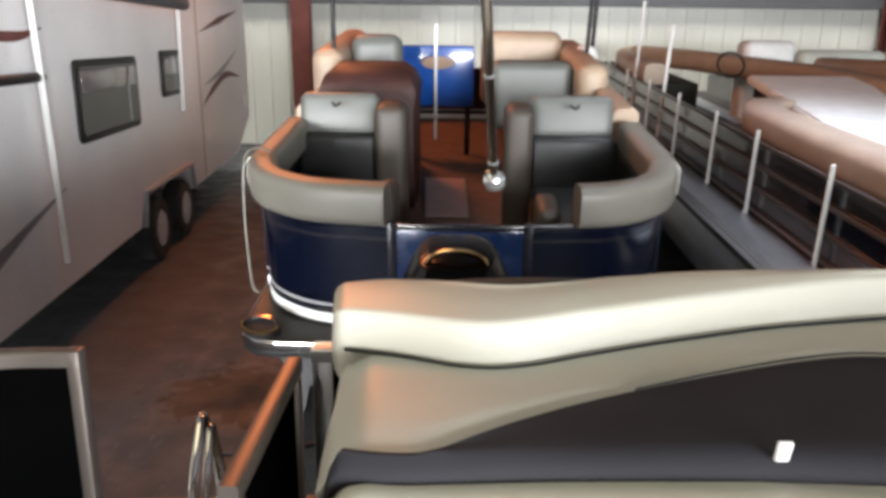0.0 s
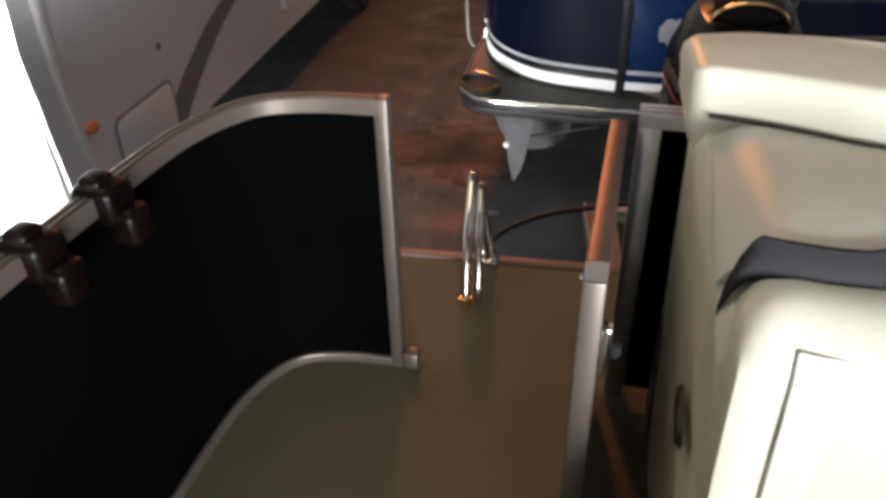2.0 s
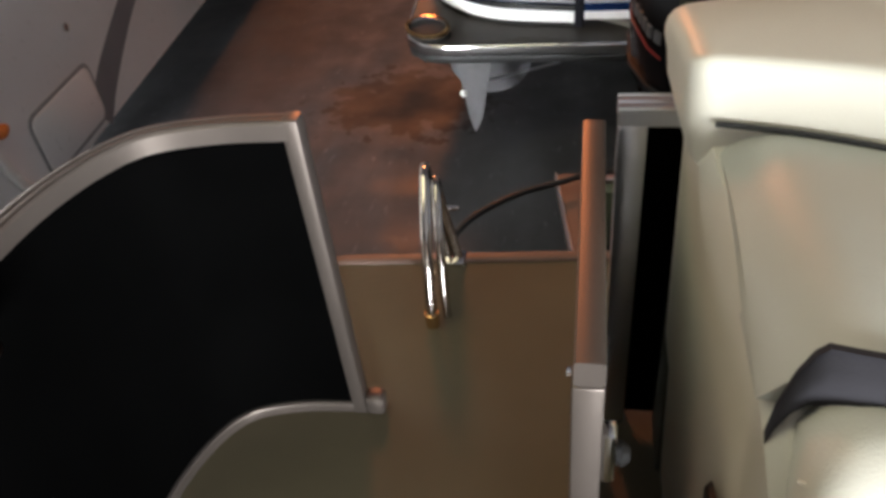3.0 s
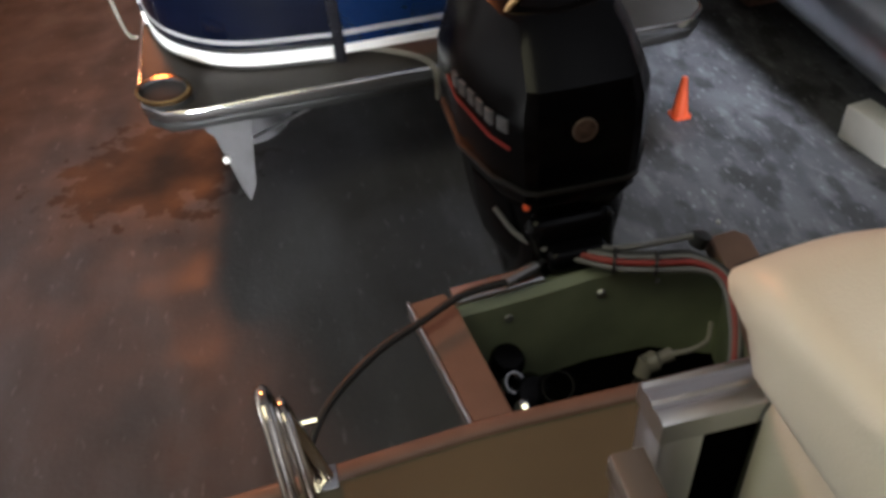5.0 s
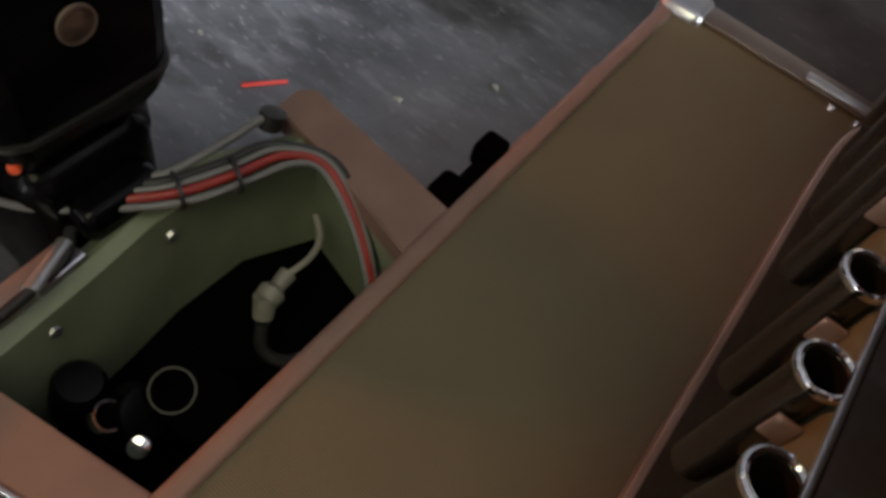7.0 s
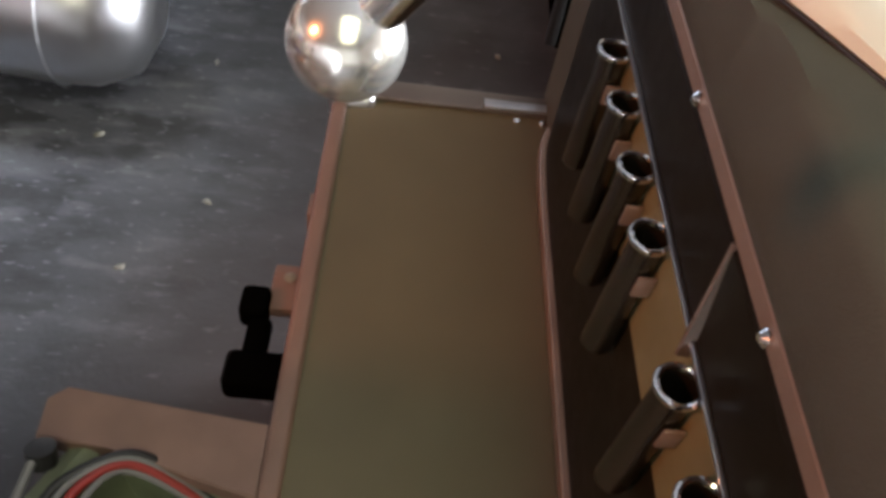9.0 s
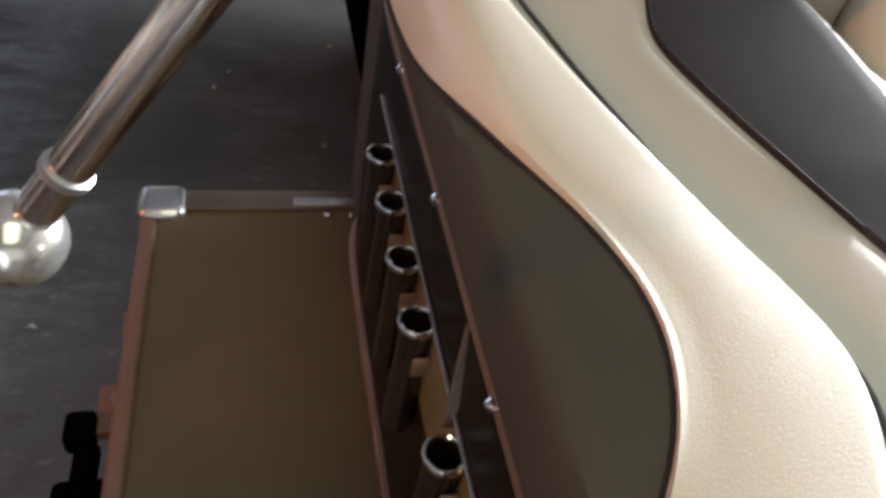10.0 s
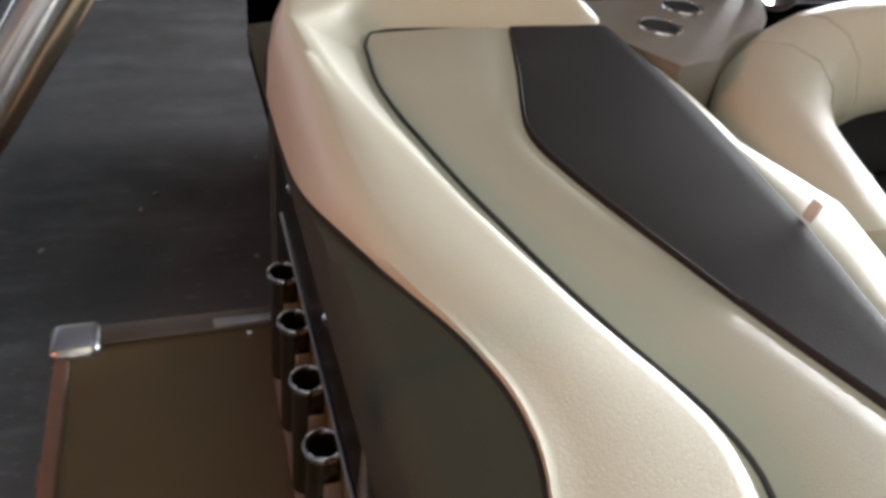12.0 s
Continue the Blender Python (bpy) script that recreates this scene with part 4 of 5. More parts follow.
# rolled backrest of the cockpit bench below the lip; it turns forward along the starboard side
prof = [(0.03, -0.30), (0.03, -0.05), (0.012, -0.034), (-0.02, -0.027), (-0.05, -0.034), (-0.075, -0.058), (-0.088, -0.095), (-0.092, -0.15), (-0.10, -0.25), (-0.125, -0.42), (0.03, -0.42)]


def fatness(x):
    """The roll grows fatter towards starboard until the side bench takes over."""
    return 1.0 + 1.0 * min(1, max(0, (x + 0.10) / 0.55)) - 1.15 * min(1, max(0, (x - 0.46) / 0.14))


rings = []
for x in XS[4:]:
    fat = fatness(x)
    yb, z = table(Y_FRONT, x), table(Z_PAD, x) + lip_lift(x)
    rings.append([Vector((x, yb + (a * fat if a < 0 else a), z + b)) for a, b in prof])
e0 = rings[0]
mid = sum(e0, Vector()) / len(e0)
rings = [[mid + (p - mid) * k + Vector((-dx, 0, 0)) for p in e0] for k, dx in ((0.50, 0.056), (0.78, 0.051), (0.90, 0.038), (0.955, 0.025), (0.985, 0.011))] + rings
part("front_backrest", loft(rings), M_CREAM, lounge, "cream vinyl backrest facing the cockpit")
inset = [(-0.0800, -0.066), (-0.0905, -0.095), (-0.0965, -0.15), (-0.1045, -0.25), (-0.127, -0.40), (-0.11, -0.40), (-0.06, -0.07)]
insp = part("front_inset", loft([[Vector((x, table(Y_FRONT, x) + a - 0.0015, table(Z_PAD, x) + lip_lift(x) + b)) for a, b in inset] for x in XS[4:40]]), M_CREAM, lounge, "stitched inset panel")
for k in range(5):
    part("pleat", tube([(-0.165 + k * 0.006, -1.052 - k * 0.006, 1.752 - k * 0.006), (-0.140 + k * 0.006, -1.066 - k * 0.006, 1.754 - k * 0.006)], 0.002, 6), M_CREAM, insp)
piping([Vector((x, table(Y_FRONT, x) - 0.0825, table(Z_PAD, x) + lip_lift(x) - 0.065)) for x in XS[4:40]], 0.0013, M_GREYV, insp, "stitching")
piping([Vector((XS[4] - 0.001, table(Y_FRONT, XS[4]) + a - 0.0025, table(Z_PAD, XS[4]) + lip_lift(XS[4]) + b)) for a, b in inset[:5]], 0.0013, M_GREYV, insp, "stitching")
part("bench_base", box(-0.13, 1.0, -1.62, -0.62, DECK, 1.36), M_AFTV, lounge)
# seat in charcoal: shade of the dark cockpit put into its colour
part("bench_seat", box(-0.13, 0.98, -1.66, -1.16, 1.362, 1.47, 0.04, 3), M_DARKV, lounge, "charcoal vinyl bench seat")

tag_b = box(-0.013, 0.013, -0.005, 0.005, -0.022, 0.020, 0.003, 1, pose(0.368, -1.071, 1.891, 14, 0, 0) @ Matrix.Scale(0.68, 4))
tagged(part("care_tag", tag_b, M_WHITE, None, "small white paper tag tucked under the charcoal pad"), category="tag")

# starboard bench beside the lounge
bench = thing("starboard_bench", "cream vinyl side bench with a fat rolled backrest", "boat bench")
roll = smooth_path([(0.42, -1.265, 1.705), (0.55, -1.295, 1.725), (0.68, -1.33, 1.742), (0.80, -1.385, 1.755), (0.92, -1.475, 1.772), (1.0, -1.60, 1.795), (1.035, -1.78, 1.82), (1.045, -2.1, 1.845), (1.045, -2.6, 1.855), (1.045, -3.0, 1.855)], 7)
rp = [(0.095, -0.02), (0.085, 0.045), (0.045, 0.088), (-0.005, 0.098), (-0.055, 0.085), (-0.09, 0.045), (-0.105, -0.02), (-0.105, -0.07), (-0.07, -0.10), (0.06, -0.10), (0.09, -0.07)]
rb = part("backrest", sweep(roll, [(-a * 1.22, b * 1.15) for a, b in rp]), M_CREAM, bench, "fat rolled cream vinyl backrest", angle=60)
for i in (29, 37, 46):
    d = (roll[i + 1] - roll[i - 1]).normalized()
    part("seam", sweep([roll[i] - d * 0.003, roll[i] + d * 0.003], [(-a * 1.233, b * 1.162 + 0.001) for a, b in rp]), M_GREYV, rb)
# dark lower back and seat carry the cavity's shade in their colour
part("lower_back", sweep([p + Vector((0, 0, -0.20)) for p in roll[20:]], rrect(0.15, 0.24, 0.03)), M_DARKV, bench, "dark lower back, shade of the cavity put into its colour")
part("base", box(0.72, 1.18, -3.0, -1.63, DECK, 1.40), M_AFTV, bench)
part("seat", box(0.62, 1.05, -3.0, -1.68, 1.402, 1.50, 0.04, 3), M_DARKV, bench)
# moulded console with two cup holders
con = thing("cup_holder_console", "grey moulded console with two chrome rimmed cup holders", "console")
part("top", loft([[Vector((x, y, z)) for x, y in ((0.94, -1.10), (1.155, -1.095), (1.175, -1.25), (1.195, -1.62), (1.05, -1.52), (0.95, -1.36), (0.84, -1.25), (0.82, -1.16))] for z in (DECK + 0.01, 1.880, 1.892)]), M_GREYP2, con)
for cx, cy in ((1.003, -1.226), (1.118, -1.350)):
    cup = part("cup_holder", lathe([(0, -0.002), (0.036, -0.002), (0.040, 0.0015), (0.040, 0.0016), (0, 0.0016)], 24, pose(cx, cy, 1.893)), M_BLACK, con)
    part("rim", lathe([(0.038, 0.0), (0.047, 0.0), (0.046, 0.004), (0.040, 0.005), (0.038, 0.003)], 28, pose(cx, cy, 1.893)), M_CHROME, cup)

# rod holders
rods = thing("rod_holder_rack", "eight dark tubular rod holders with chrome rims on a plate", "rod holder")
for rx in (0.707, 0.590, 0.471, 0.358, 0.168, 0.051, -0.060, -0.175):
    top, bot = Vector((rx, -0.448, 1.606)), Vector((rx - 0.002, -0.446, 1.39))
    L = (top - bot).length
    shell = [(0, 0), (0.0215, 0), (0.0215, L), (0.0195, L), (0.0195, 0.03), (0, 0.03)]
    bmt = lathe(shell, 22, aim(bot, top))
    h = part("holder_tube", bmt, M_DARKTUBE, rods)
    part("rim", lathe([(0.0225, -0.003), (0.0262, -0.003), (0.0272, 0.0005), (0.0262, 0.0035), (0.0235, 0.0045), (0.0205, 0.003), (0.0200, -0.004)], 28, aim(top, top + (top - bot))), M_CHROME, h)
    part("clip", box(rx - 0.029, rx - 0.024, -0.467, -0.444, 1.53, 1.565, 0.002), M_BRONZE, h)
part("mounting_plate", box(-0.24, 0.86, -0.4685, -0.4680, 1.46, 1.615), M_OLIVEAL, rods, "aluminium mounting plate")
part("plate_lip", box(-0.24, 0.86, -0.4685, -0.462, 1.615, 1.620, 0.001), M_ALU, rods)

# pole with white ball end, hanging from the canvas top's frame overhead
pole = thing("canvas_top_bow", "polished canvas-top bow with a slanting ball-tipped pole", "pole")
pb, pd = Vector((0.073, -0.127, 2.025)), Vector((-0.077, -0.560, 0.826)).normalized()
part("shaft", tube([pb + pd * 0.020, pb + pd * 0.10, pb + pd * 1.6], 0.0110, 18), M_POLE, pole)
part("ball", lathe([(0.0262 * math.sin(radians(a)), -0.0262 * math.cos(radians(a))) for a in range(0, 181, 10)], 28, aim(pb, pb + pd)), M_BALL, pole)
for k in (0.056, 0.292):
    part("collar", lathe([(0.0110, 0.0), (0.0132, 0.001), (0.0132, 0.006), (0.0110, 0.007)], 18, aim(pb + pd * k, pb + pd)), M_STEEL, pole)
pe = pb + pd * 1.6
part("bow", tube(smooth_path([(-1.10, -3.3, DECK + 0.002), (-1.08, -2.4, 2.35), (-1.0, pe.y - 0.1, pe.z - 0.06), (-0.85, pe.y, pe.z), (pe.x, pe.y, pe.z), (0.9, pe.y, pe.z), (1.05, pe.y - 0.1, pe.z - 0.06), (1.13, -2.4, 2.35), (1.15, -3.3, DECK + 0.002)], 6), 0.0125, 12), M_POLE, pole, "polished tube bow of the canvas top")

# folded canvas-top frame at the starboard quarter
frm = thing("folded_top_frame", "square aluminium tubes of a folded canvas top frame", "frame")
part("upright", sweep([(1.26, -1.40, DECK), (1.30, -1.44, 1.86), (1.44, -1.60, 2.02)], rrect(0.035, 0.035, 0.004, 1), up=(0, 1, 0)), M_ALU, frm)
part("bar", sweep([(1.30, -1.62, 1.985), (1.33, -2.6, 1.90)], rrect(0.035, 0.05, 0.004, 1)), M_ALU, frm)
part("bar", sweep([(1.42, -1.62, 2.0), (1.45, -2.6, 1.915)], rrect(0.035, 0.05, 0.004, 1)), M_ALU, frm)
part("clamp", box(1.37, 1.43, -1.86, -1.80, 1.955, 2.02, 0.008), M_WHITE, frm)
part("bracket", box(1.31, 1.37, -1.52, -1.47, 1.90, 1.94, 0.004), M_ALU, frm)
part("knob", lathe([(0, 0), (0.02, 0), (0.022, 0.02), (0.012, 0.03), (0, 0.031)], 14, pose(1.36, -1.80, 1.99)), M_WHITE, frm)
part("bar", sweep([(1.52, -1.62, 2.01), (1.56, -2.6, 1.93)], rrect(0.035, 0.05, 0.004, 1)), M_ALU, frm)
for cx, cy, cz in ((1.27, -1.53, 1.915), (1.20, -1.66, 1.915)):
    tb = thing("black_cover_tube", "black ribbed plastic tube lying beside the console", "tube", "cover tubes")
    d = Vector((0.72, -0.62, -0.12)).normalized()
    c0 = Vector((cx, cy, cz))
    part("shell", lathe([(0.044, 0.0), (0.050, 0.0), (0.050, 0.34), (0.044, 0.34), (0.044, 0.0)], 26, aim(c0, c0 + d)), M_COWL, tb)
    part("rim", lathe([(0.043, -0.004), (0.053, -0.004), (0.055, 0.003), (0.052, 0.010), (0.043, 0.008)], 26, aim(c0, c0 + d)), M_BLACK, tb)
    # ribs coloured copper for the orange glints on the black tube
    for k in range(4):
        part("rib", lathe([(0.050, 0.0), (0.0535, 0.004), (0.0535, 0.012), (0.050, 0.016)], 26, aim(c0 + d * (0.05 + 0.07 * k), c0 + d)), M_COPPER, tb, "copper brown rib, orange reflection put into its colour")

# ---- things on the floor ----
cone = thing("traffic_cone", "small orange traffic cone standing on the concrete", "traffic cone")
part("body", lathe([(0.060, 0.012), (0.056, 0.03), (0.020, 0.30), (0.012, 0.305), (0, 0.305)], 24, pose(1.33, 2.37, 0) @ Matrix.Scale(0.76, 4)), M_ORANGE, cone)
part("base", prism([(1.33 + a, 2.37 + b) for a, b in rrect(0.10, 0.10, 0.02)], 0, 0.012), M_ORANGE, cone)
blk = thing("foam_block", "white foam block lying beside the trailer bunk", "block")
part("block", box(-0.07, 0.07, -0.155, 0.155, 0, 0.185, 0.008, 2, pose(2.055, 1.785, 0, 0, 0, 8)), M_WHITE, blk)
rnd = random.Random(5)
for name, lab, cat, spots, matl in (("concrete_chip", "small pale chip of debris on the floor", "debris", [(1.405, 0.771), (2.05, 1.05), (1.75, 0.55), (2.6, 0.7), (3.4, -0.05), (3.1, 0.4), (3.556, -0.125), (2.3, 1.6), (1.1, 1.5), (2.9, -0.6), (3.9, -0.7)], M_CREAMP),):
    for sx, sy in spots:
        b = bmesh.new()
        bmesh.ops.create_icosphere(b, subdivisions=1, radius=0.016)
        for v in b.verts:
            v.co = Vector((v.co.x * rnd.uniform(0.7, 2.0), v.co.y * rnd.uniform(0.5, 1.1), max(0, v.co.z * 0.6 + 0.006)))
        bmesh.ops.transform(b, matrix=pose(sx, sy, 0.0, 0, 0, rnd.uniform(0, 180)), verts=b.verts)
        tagged(part(name, b, matl, None, lab), category=cat, group="floor debris")
stick = part("red_stick", tube([(1.02, 1.205, 0.008), (1.16, 1.109, 0.008)], 0.008, 8), M_RED, None, "thin red stick lying on the concrete")
tagged(stick, category="debris")

# ---- travel trailer ----
rv = thing("travel_trailer", "white travel trailer with dark windows and grey swoosh decals", "caravan")
rv.matrix_world = Matrix.Translation((-2.87, 2.3, 0)) @ Matrix.Rotation(math.atan(0.107), 4, "Z")
rp_ = [(-1.56, 0.36), (-1.62, 0.62), (-1.65, 1.3), (-1.60, 2.1), (-1.15, 2.85), (-0.6, 3.05), (9.62, 3.05), (9.7, 2.9), (9.7, 0.98), (8.4, 0.50), (5.32, 0.47), (5.22, 0.80), (3.25, 0.80), (3.15, 0.47), (-1.0, 0.48), (-1.15, 0.38)]
b = bmesh.new()
near = [b.verts.new((0, y, z)) for y, z in rp_]
far_ = [b.verts.new((-2.4, y, z)) for y, z in rp_]
b.faces.new(near)
b.faces.new(far_[::-1])
for i in range(len(rp_)):
    b.faces.new((near[i - 1], far_[i - 1], far_[i], near[i]))
bmesh.ops.bevel(b, geom=[e for e in b.edges if abs(e.verts[0].co.x - e.verts[1].co.x) < 0.01], offset=0.025, segments=2, affect="EDGES")
part("body", b, M_RV, rv)
# front corner moulding
mould = smooth_path([(0.012, -0.98, 3.0), (0.012, -1.25, 2.45), (0.012, -1.44, 1.9), (0.012, -1.48, 1.35), (0.012, -1.47, 1.0), (0.012, -1.42, 0.72), (0.012, -1.34, 0.52)], 6)
part("corner_moulding", sweep(mould, rrect(0.05, 0.03, 0.012), up=(1, 0, 0)), M_WHITE, rv)
for wy0, wy1, wz0, wz1, nm in ((1.80, 3.36, 1.50, 2.16, 2), (4.20, 5.06, 1.70, 2.20, 1)):
    ring = [(y, z) for y, z in rrect(wy1 - wy0, wz1 - wz0, 0.07, 4)]
    yc, zc = (wy0 + wy1) / 2, (wz0 + wz1) / 2
    fr = part("window_frame", loft([[Vector((x, yc + y * k, zc + z * k)) for y, z in ring] for x, k in ((0.0, 1.0), (0.02, 1.0), (0.026, 0.97))]), M_BLACK, rv)
    inner = [(y, z) for y, z in rrect(wy1 - wy0 - 0.13, wz1 - wz0 - 0.12, 0.05, 4)]
    part("pane", loft([[Vector((x, yc + y, zc + z)) for y, z in inner] for x in (0.02, 0.029)]), M_GLASS, fr)
    part("upper_sash", box(0.028, 0.033, wy0 + 0.1, wy1 - 0.1, wz1 - 0.26, wz1 - 0.085, 0.003), M_SASH, fr, "paler upper sash")
    if nm == 2:
        part("mullion", box(0.028, 0.036, wy1 - 0.34, wy1 - 0.31, wz0 + 0.07, wz1 - 0.26, 0.003), M_GREYP, fr)
for wy in (3.72, 4.76):
    w = part("wheel", lathe([(0, -0.05), (0.17, -0.05), (0.21, 0.07), (0.19, 0.10), (0.15, 0.055), (0.07, 0.09), (0, 0.10)], 28, pose(-0.07, wy, 0.345, 0, 90, 0)), M_RIM, rv, "bright silver trailer wheel")
    part("tyre", lathe([(0.2, -0.11), (0.31, -0.11), (0.345, -0.07), (0.345, 0.07), (0.31, 0.1), (0.2, 0.1), (0.19, 0.0), (0.2, -0.11)], 32, pose(-0.07, wy, 0.346, 0, 90, 0)), M_TYRE, w)
    for k in range(8):
        a = 2 * math.pi * k / 8
        part("spoke", box(0.06, 0.10, -0.025, 0.025, 0.05, 0.18, 0.008, 1, pose(-0.065, wy, 0.345, 360 * k / 8)), M_RIM, w)
part("wheel_skirt", sweep([(0.02, 3.19, 0.48), (0.02, 3.30, 0.82), (0.02, 5.18, 0.82), (0.02, 5.30, 0.48)], rrect(0.03, 0.05, 0.01), up=(1, 0, 0)), M_GREYP, rv)


def ribbon(pts, widths, x, material, name, n=8):
    """A flat decal that tapers along a line on the side of the body."""
    P = smooth_path([(0, *p) for p in pts], n)
    L = len(P)
    rings = []
    for i, p in enumerate(P):
        d = (P[min(i + 1, L - 1)] - P[max(i - 1, 0)]).normalized()
        nrm = Vector((0, -d.z, d.y))
        f = i / (L - 1) * (len(widths) - 1)
        k = min(int(f), len(widths) - 2)
        w_ = widths[k] + (widths[k + 1] - widths[k]) * (f - k)
        rings.append([Vector((x, *(p + nrm * w_)[1:])), Vector((x + 0.002, *(p + nrm * w_)[1:])), Vector((x + 0.002, *(p - nrm * w_)[1:])), Vector((x, *(p - nrm * w_)[1:]))])
    return part(name, loft(rings), material, rv)


ribbon([(-0.62, 0.52), (-0.38, 0.68), (0.10, 0.90), (0.63, 1.04), (1.45, 1.22)], (0.10, 0.09, 0.065, 0.035, 0.005), 0.002, M_RVGREY, "swoosh_decal")
ribbon([(0.0, 2.36), (0.9, 2.33), (1.35, 2.39)], (0.03, 0.035, 0.005), 0.002, M_COLUMN, "stripe_decal")
ribbon([(6.1, 1.45), (6.8, 1.64), (7.8, 1.80), (8.9, 1.72)], (0.004, 0.05, 0.05, 0.004), 0.002, M_COLUMN, "stripe_decal")
ribbon([(6.3, 1.72), (7.4, 1.86), (8.7, 2.15)], (0.004, 0.05, 0.004), 0.002, M_RVGREY, "stripe_decal")
ribbon([(6.2, 2.42), (7.5, 2.60), (8.9, 2.78)], (0.004, 0.05, 0.004), 0.002, M_COLUMN, "stripe_decal")
ribbon([(6.0, 0.52), (6.02, 3.0)], (0.025, 0.025), 0.002, M_TAN, "trim_strip", 4)
part("marker_lamp", lathe([(0, 0), (0.03, 0), (0.028, 0.012), (0.015, 0.02), (0, 0.021)], 20, pose(0.0, -1.34, 0.85, 0, 90, 0) @ Matrix.Diagonal((1, 1.6, 1, 1))), M_AMBER, rv, "amber oval marker lamp")
hatch = part("storage_hatch", loft([[Vector((x, -0.87 + y * k, 0.65 + z * k)) for y, z in rrect(0.58, 0.28, 0.05, 3)] for x, k in ((0.0, 1.0), (0.008, 1.0), (0.010, 0.98))]), M_RV, rv)
part("hatch_seal", loft([[Vector((x, -0.87 + y, 0.65 + z)) for y, z in rrect(0.62, 0.32, 0.06, 3)] for x in (0.0, 0.004)]), M_GREYP, rv)
part("hatch_lock", lathe([(0, 0), (0.02, 0), (0.02, 0.012), (0, 0.014)], 14, pose(0.0, -0.62, 1.00, 0, 90, 0)), M_CHROME, rv)
part("small_vent", box(0.0, 0.02, 5.55, 5.80, 1.30, 1.54, 0.01), M_WHITE, rv)
part("outlet_cover", box(0.0, 0.02, 6.2, 6.45, 0.95, 1.06, 0.008), M_WHITE, rv)
part("rear_lamp", box(0.0, 0.025, 9.2, 9.35, 1.2, 1.36, 0.008), M_WHITE, rv)
part("grab_bar", tube(smooth_path([(0.0, 0.2, 2.06), (0.04, 0.25, 2.06), (0.045, 0.6, 2.06), (0.045, 1.1, 2.06), (0.04, 1.16, 2.06), (0.0, 1.2, 2.06)], 4), 0.035, 10), M_BLACK, rv, "black awning roller end")
part("awning_arm", sweep([(0.05, 1.20, 0.70), (0.06, 1.16, 1.3), (0.07, 1.06, 2.6), (0.07, 1.04, 2.95)], rrect(0.045, 0.035, 0.008), up=(0, 1, 0)), M_WHITE, rv)
part("awning_arm", sweep([(0.05, 4.88, 1.50), (0.07, 4.86, 2.2), (0.09, 4.84, 2.95)], rrect(0.045, 0.035, 0.008), up=(0, 1, 0)), M_WHITE, rv)
part("awning_roll", tube([(0.11, -0.3, 2.72), (0.11, 5.0, 2.72)], 0.075, 16), M_CEIL, rv, "dark rolled awning")
part("chassis", box(-1.9, -0.4, -1.0, 8.0, 0.36, 0.49), M_BLACK, rv)
part("stand", box(-0.6, -0.5, -0.7, -0.6, 0, 0.36), M_BLACK, rv)
part("stand", box(-0.6, -0.5, 7.5, 7.6, 0, 0.36), M_BLACK, rv)

# ---- blue pontoon boat astern ----
blue = thing("blue_pontoon_boat", "dark blue pontoon boat with cream lounges and black platform", "boat")
BD = 0.66
# on its stands the bow sits higher than the stern
blue.matrix_world = Matrix.Translation((0, 2.3, BD)) @ Matrix.Rotation(radians(6.5), 4, "X") @ Matrix.Translation((0, -2.3, -BD))
deckb = [(-1.30, 2.40), (-1.27, 2.28), (-1.18, 2.205), (-1.05, 2.19), (1.08, 2.19), (1.22, 2.205), (1.30, 2.28), (1.32, 2.40), (1.32, 8.4), (-1.30, 8.4)]
part("deck", prism(deckb, BD - 0.05, BD), M_PLATFORM, blue, "dark grey brown ribbed platform deck")
part("floor_mat", prism([(-1.2, 2.75), (1.25, 2.75), (1.25, 8.3), (-1.2, 8.3)], BD, BD + 0.012), M_FLOORMAT, blue, "reddish brown boat carpet")
line = [Vector((x, y, BD - 0.03)) for x, y in deckb]
part("deck_edge", sweep([line[-1]] + line[:-1], rrect(0.03, 0.06, 0.012)), M_CHROME, blue, "polished platform edge rail")
part("lower_edge", sweep([p + Vector((0, 0, -0.055)) for p in [line[-1]] + line[:-1]], rrect(0.02, 0.045, 0.008)), M_BLACK, blue)
lp = part("corner_lamp", lathe([(0, -0.03), (0.09, -0.03), (0.095, 0.014), (0.085, 0.022), (0.078, 0.012), (0, 0.012)], 24, pose(-1.17, 2.285, BD + 0.034, 16, 0, -14) @ Matrix.Diagonal((1.3, 0.8, 1.3, 1))), M_BLACK, blue, "black oval pocket at the corner")
# brass colour stands for the orange lamp reflected in the rim
part("lamp_rim", lathe([(0.078, 0.012), (0.097, 0.010), (0.094, 0.024), (0.082, 0.026)], 24, pose(-1.17, 2.285, BD + 0.034, 16, 0, -14) @ Matrix.Diagonal((1.3, 0.8, 1.3, 1))), M_BRASS, lp)
sternl = smooth_path([(-1.27, 6.5, 0), (-1.27, 3.3, 0), (-1.25, 2.92, 0), (-1.12, 2.62, 0), (-0.85, 2.43, 0), (-0.42, 2.36, 0)], 10)
sternr = smooth_path([(0.40, 2.36, 0), (0.86, 2.43, 0), (1.11, 2.62, 0), (1.24, 2.92, 0), (1.27, 3.3, 0), (1.27, 6.5, 0)], 10)
fence_long = smooth_path([(-1.27, 6.5, 0), (-1.27, 7.2, 0), (-1.15, 7.9, 0), (-0.8, 8.2, 0), (0.85, 8.2, 0), (1.15, 7.9, 0), (1.27, 7.2, 0), (1.27, 6.5, 0)], 5)
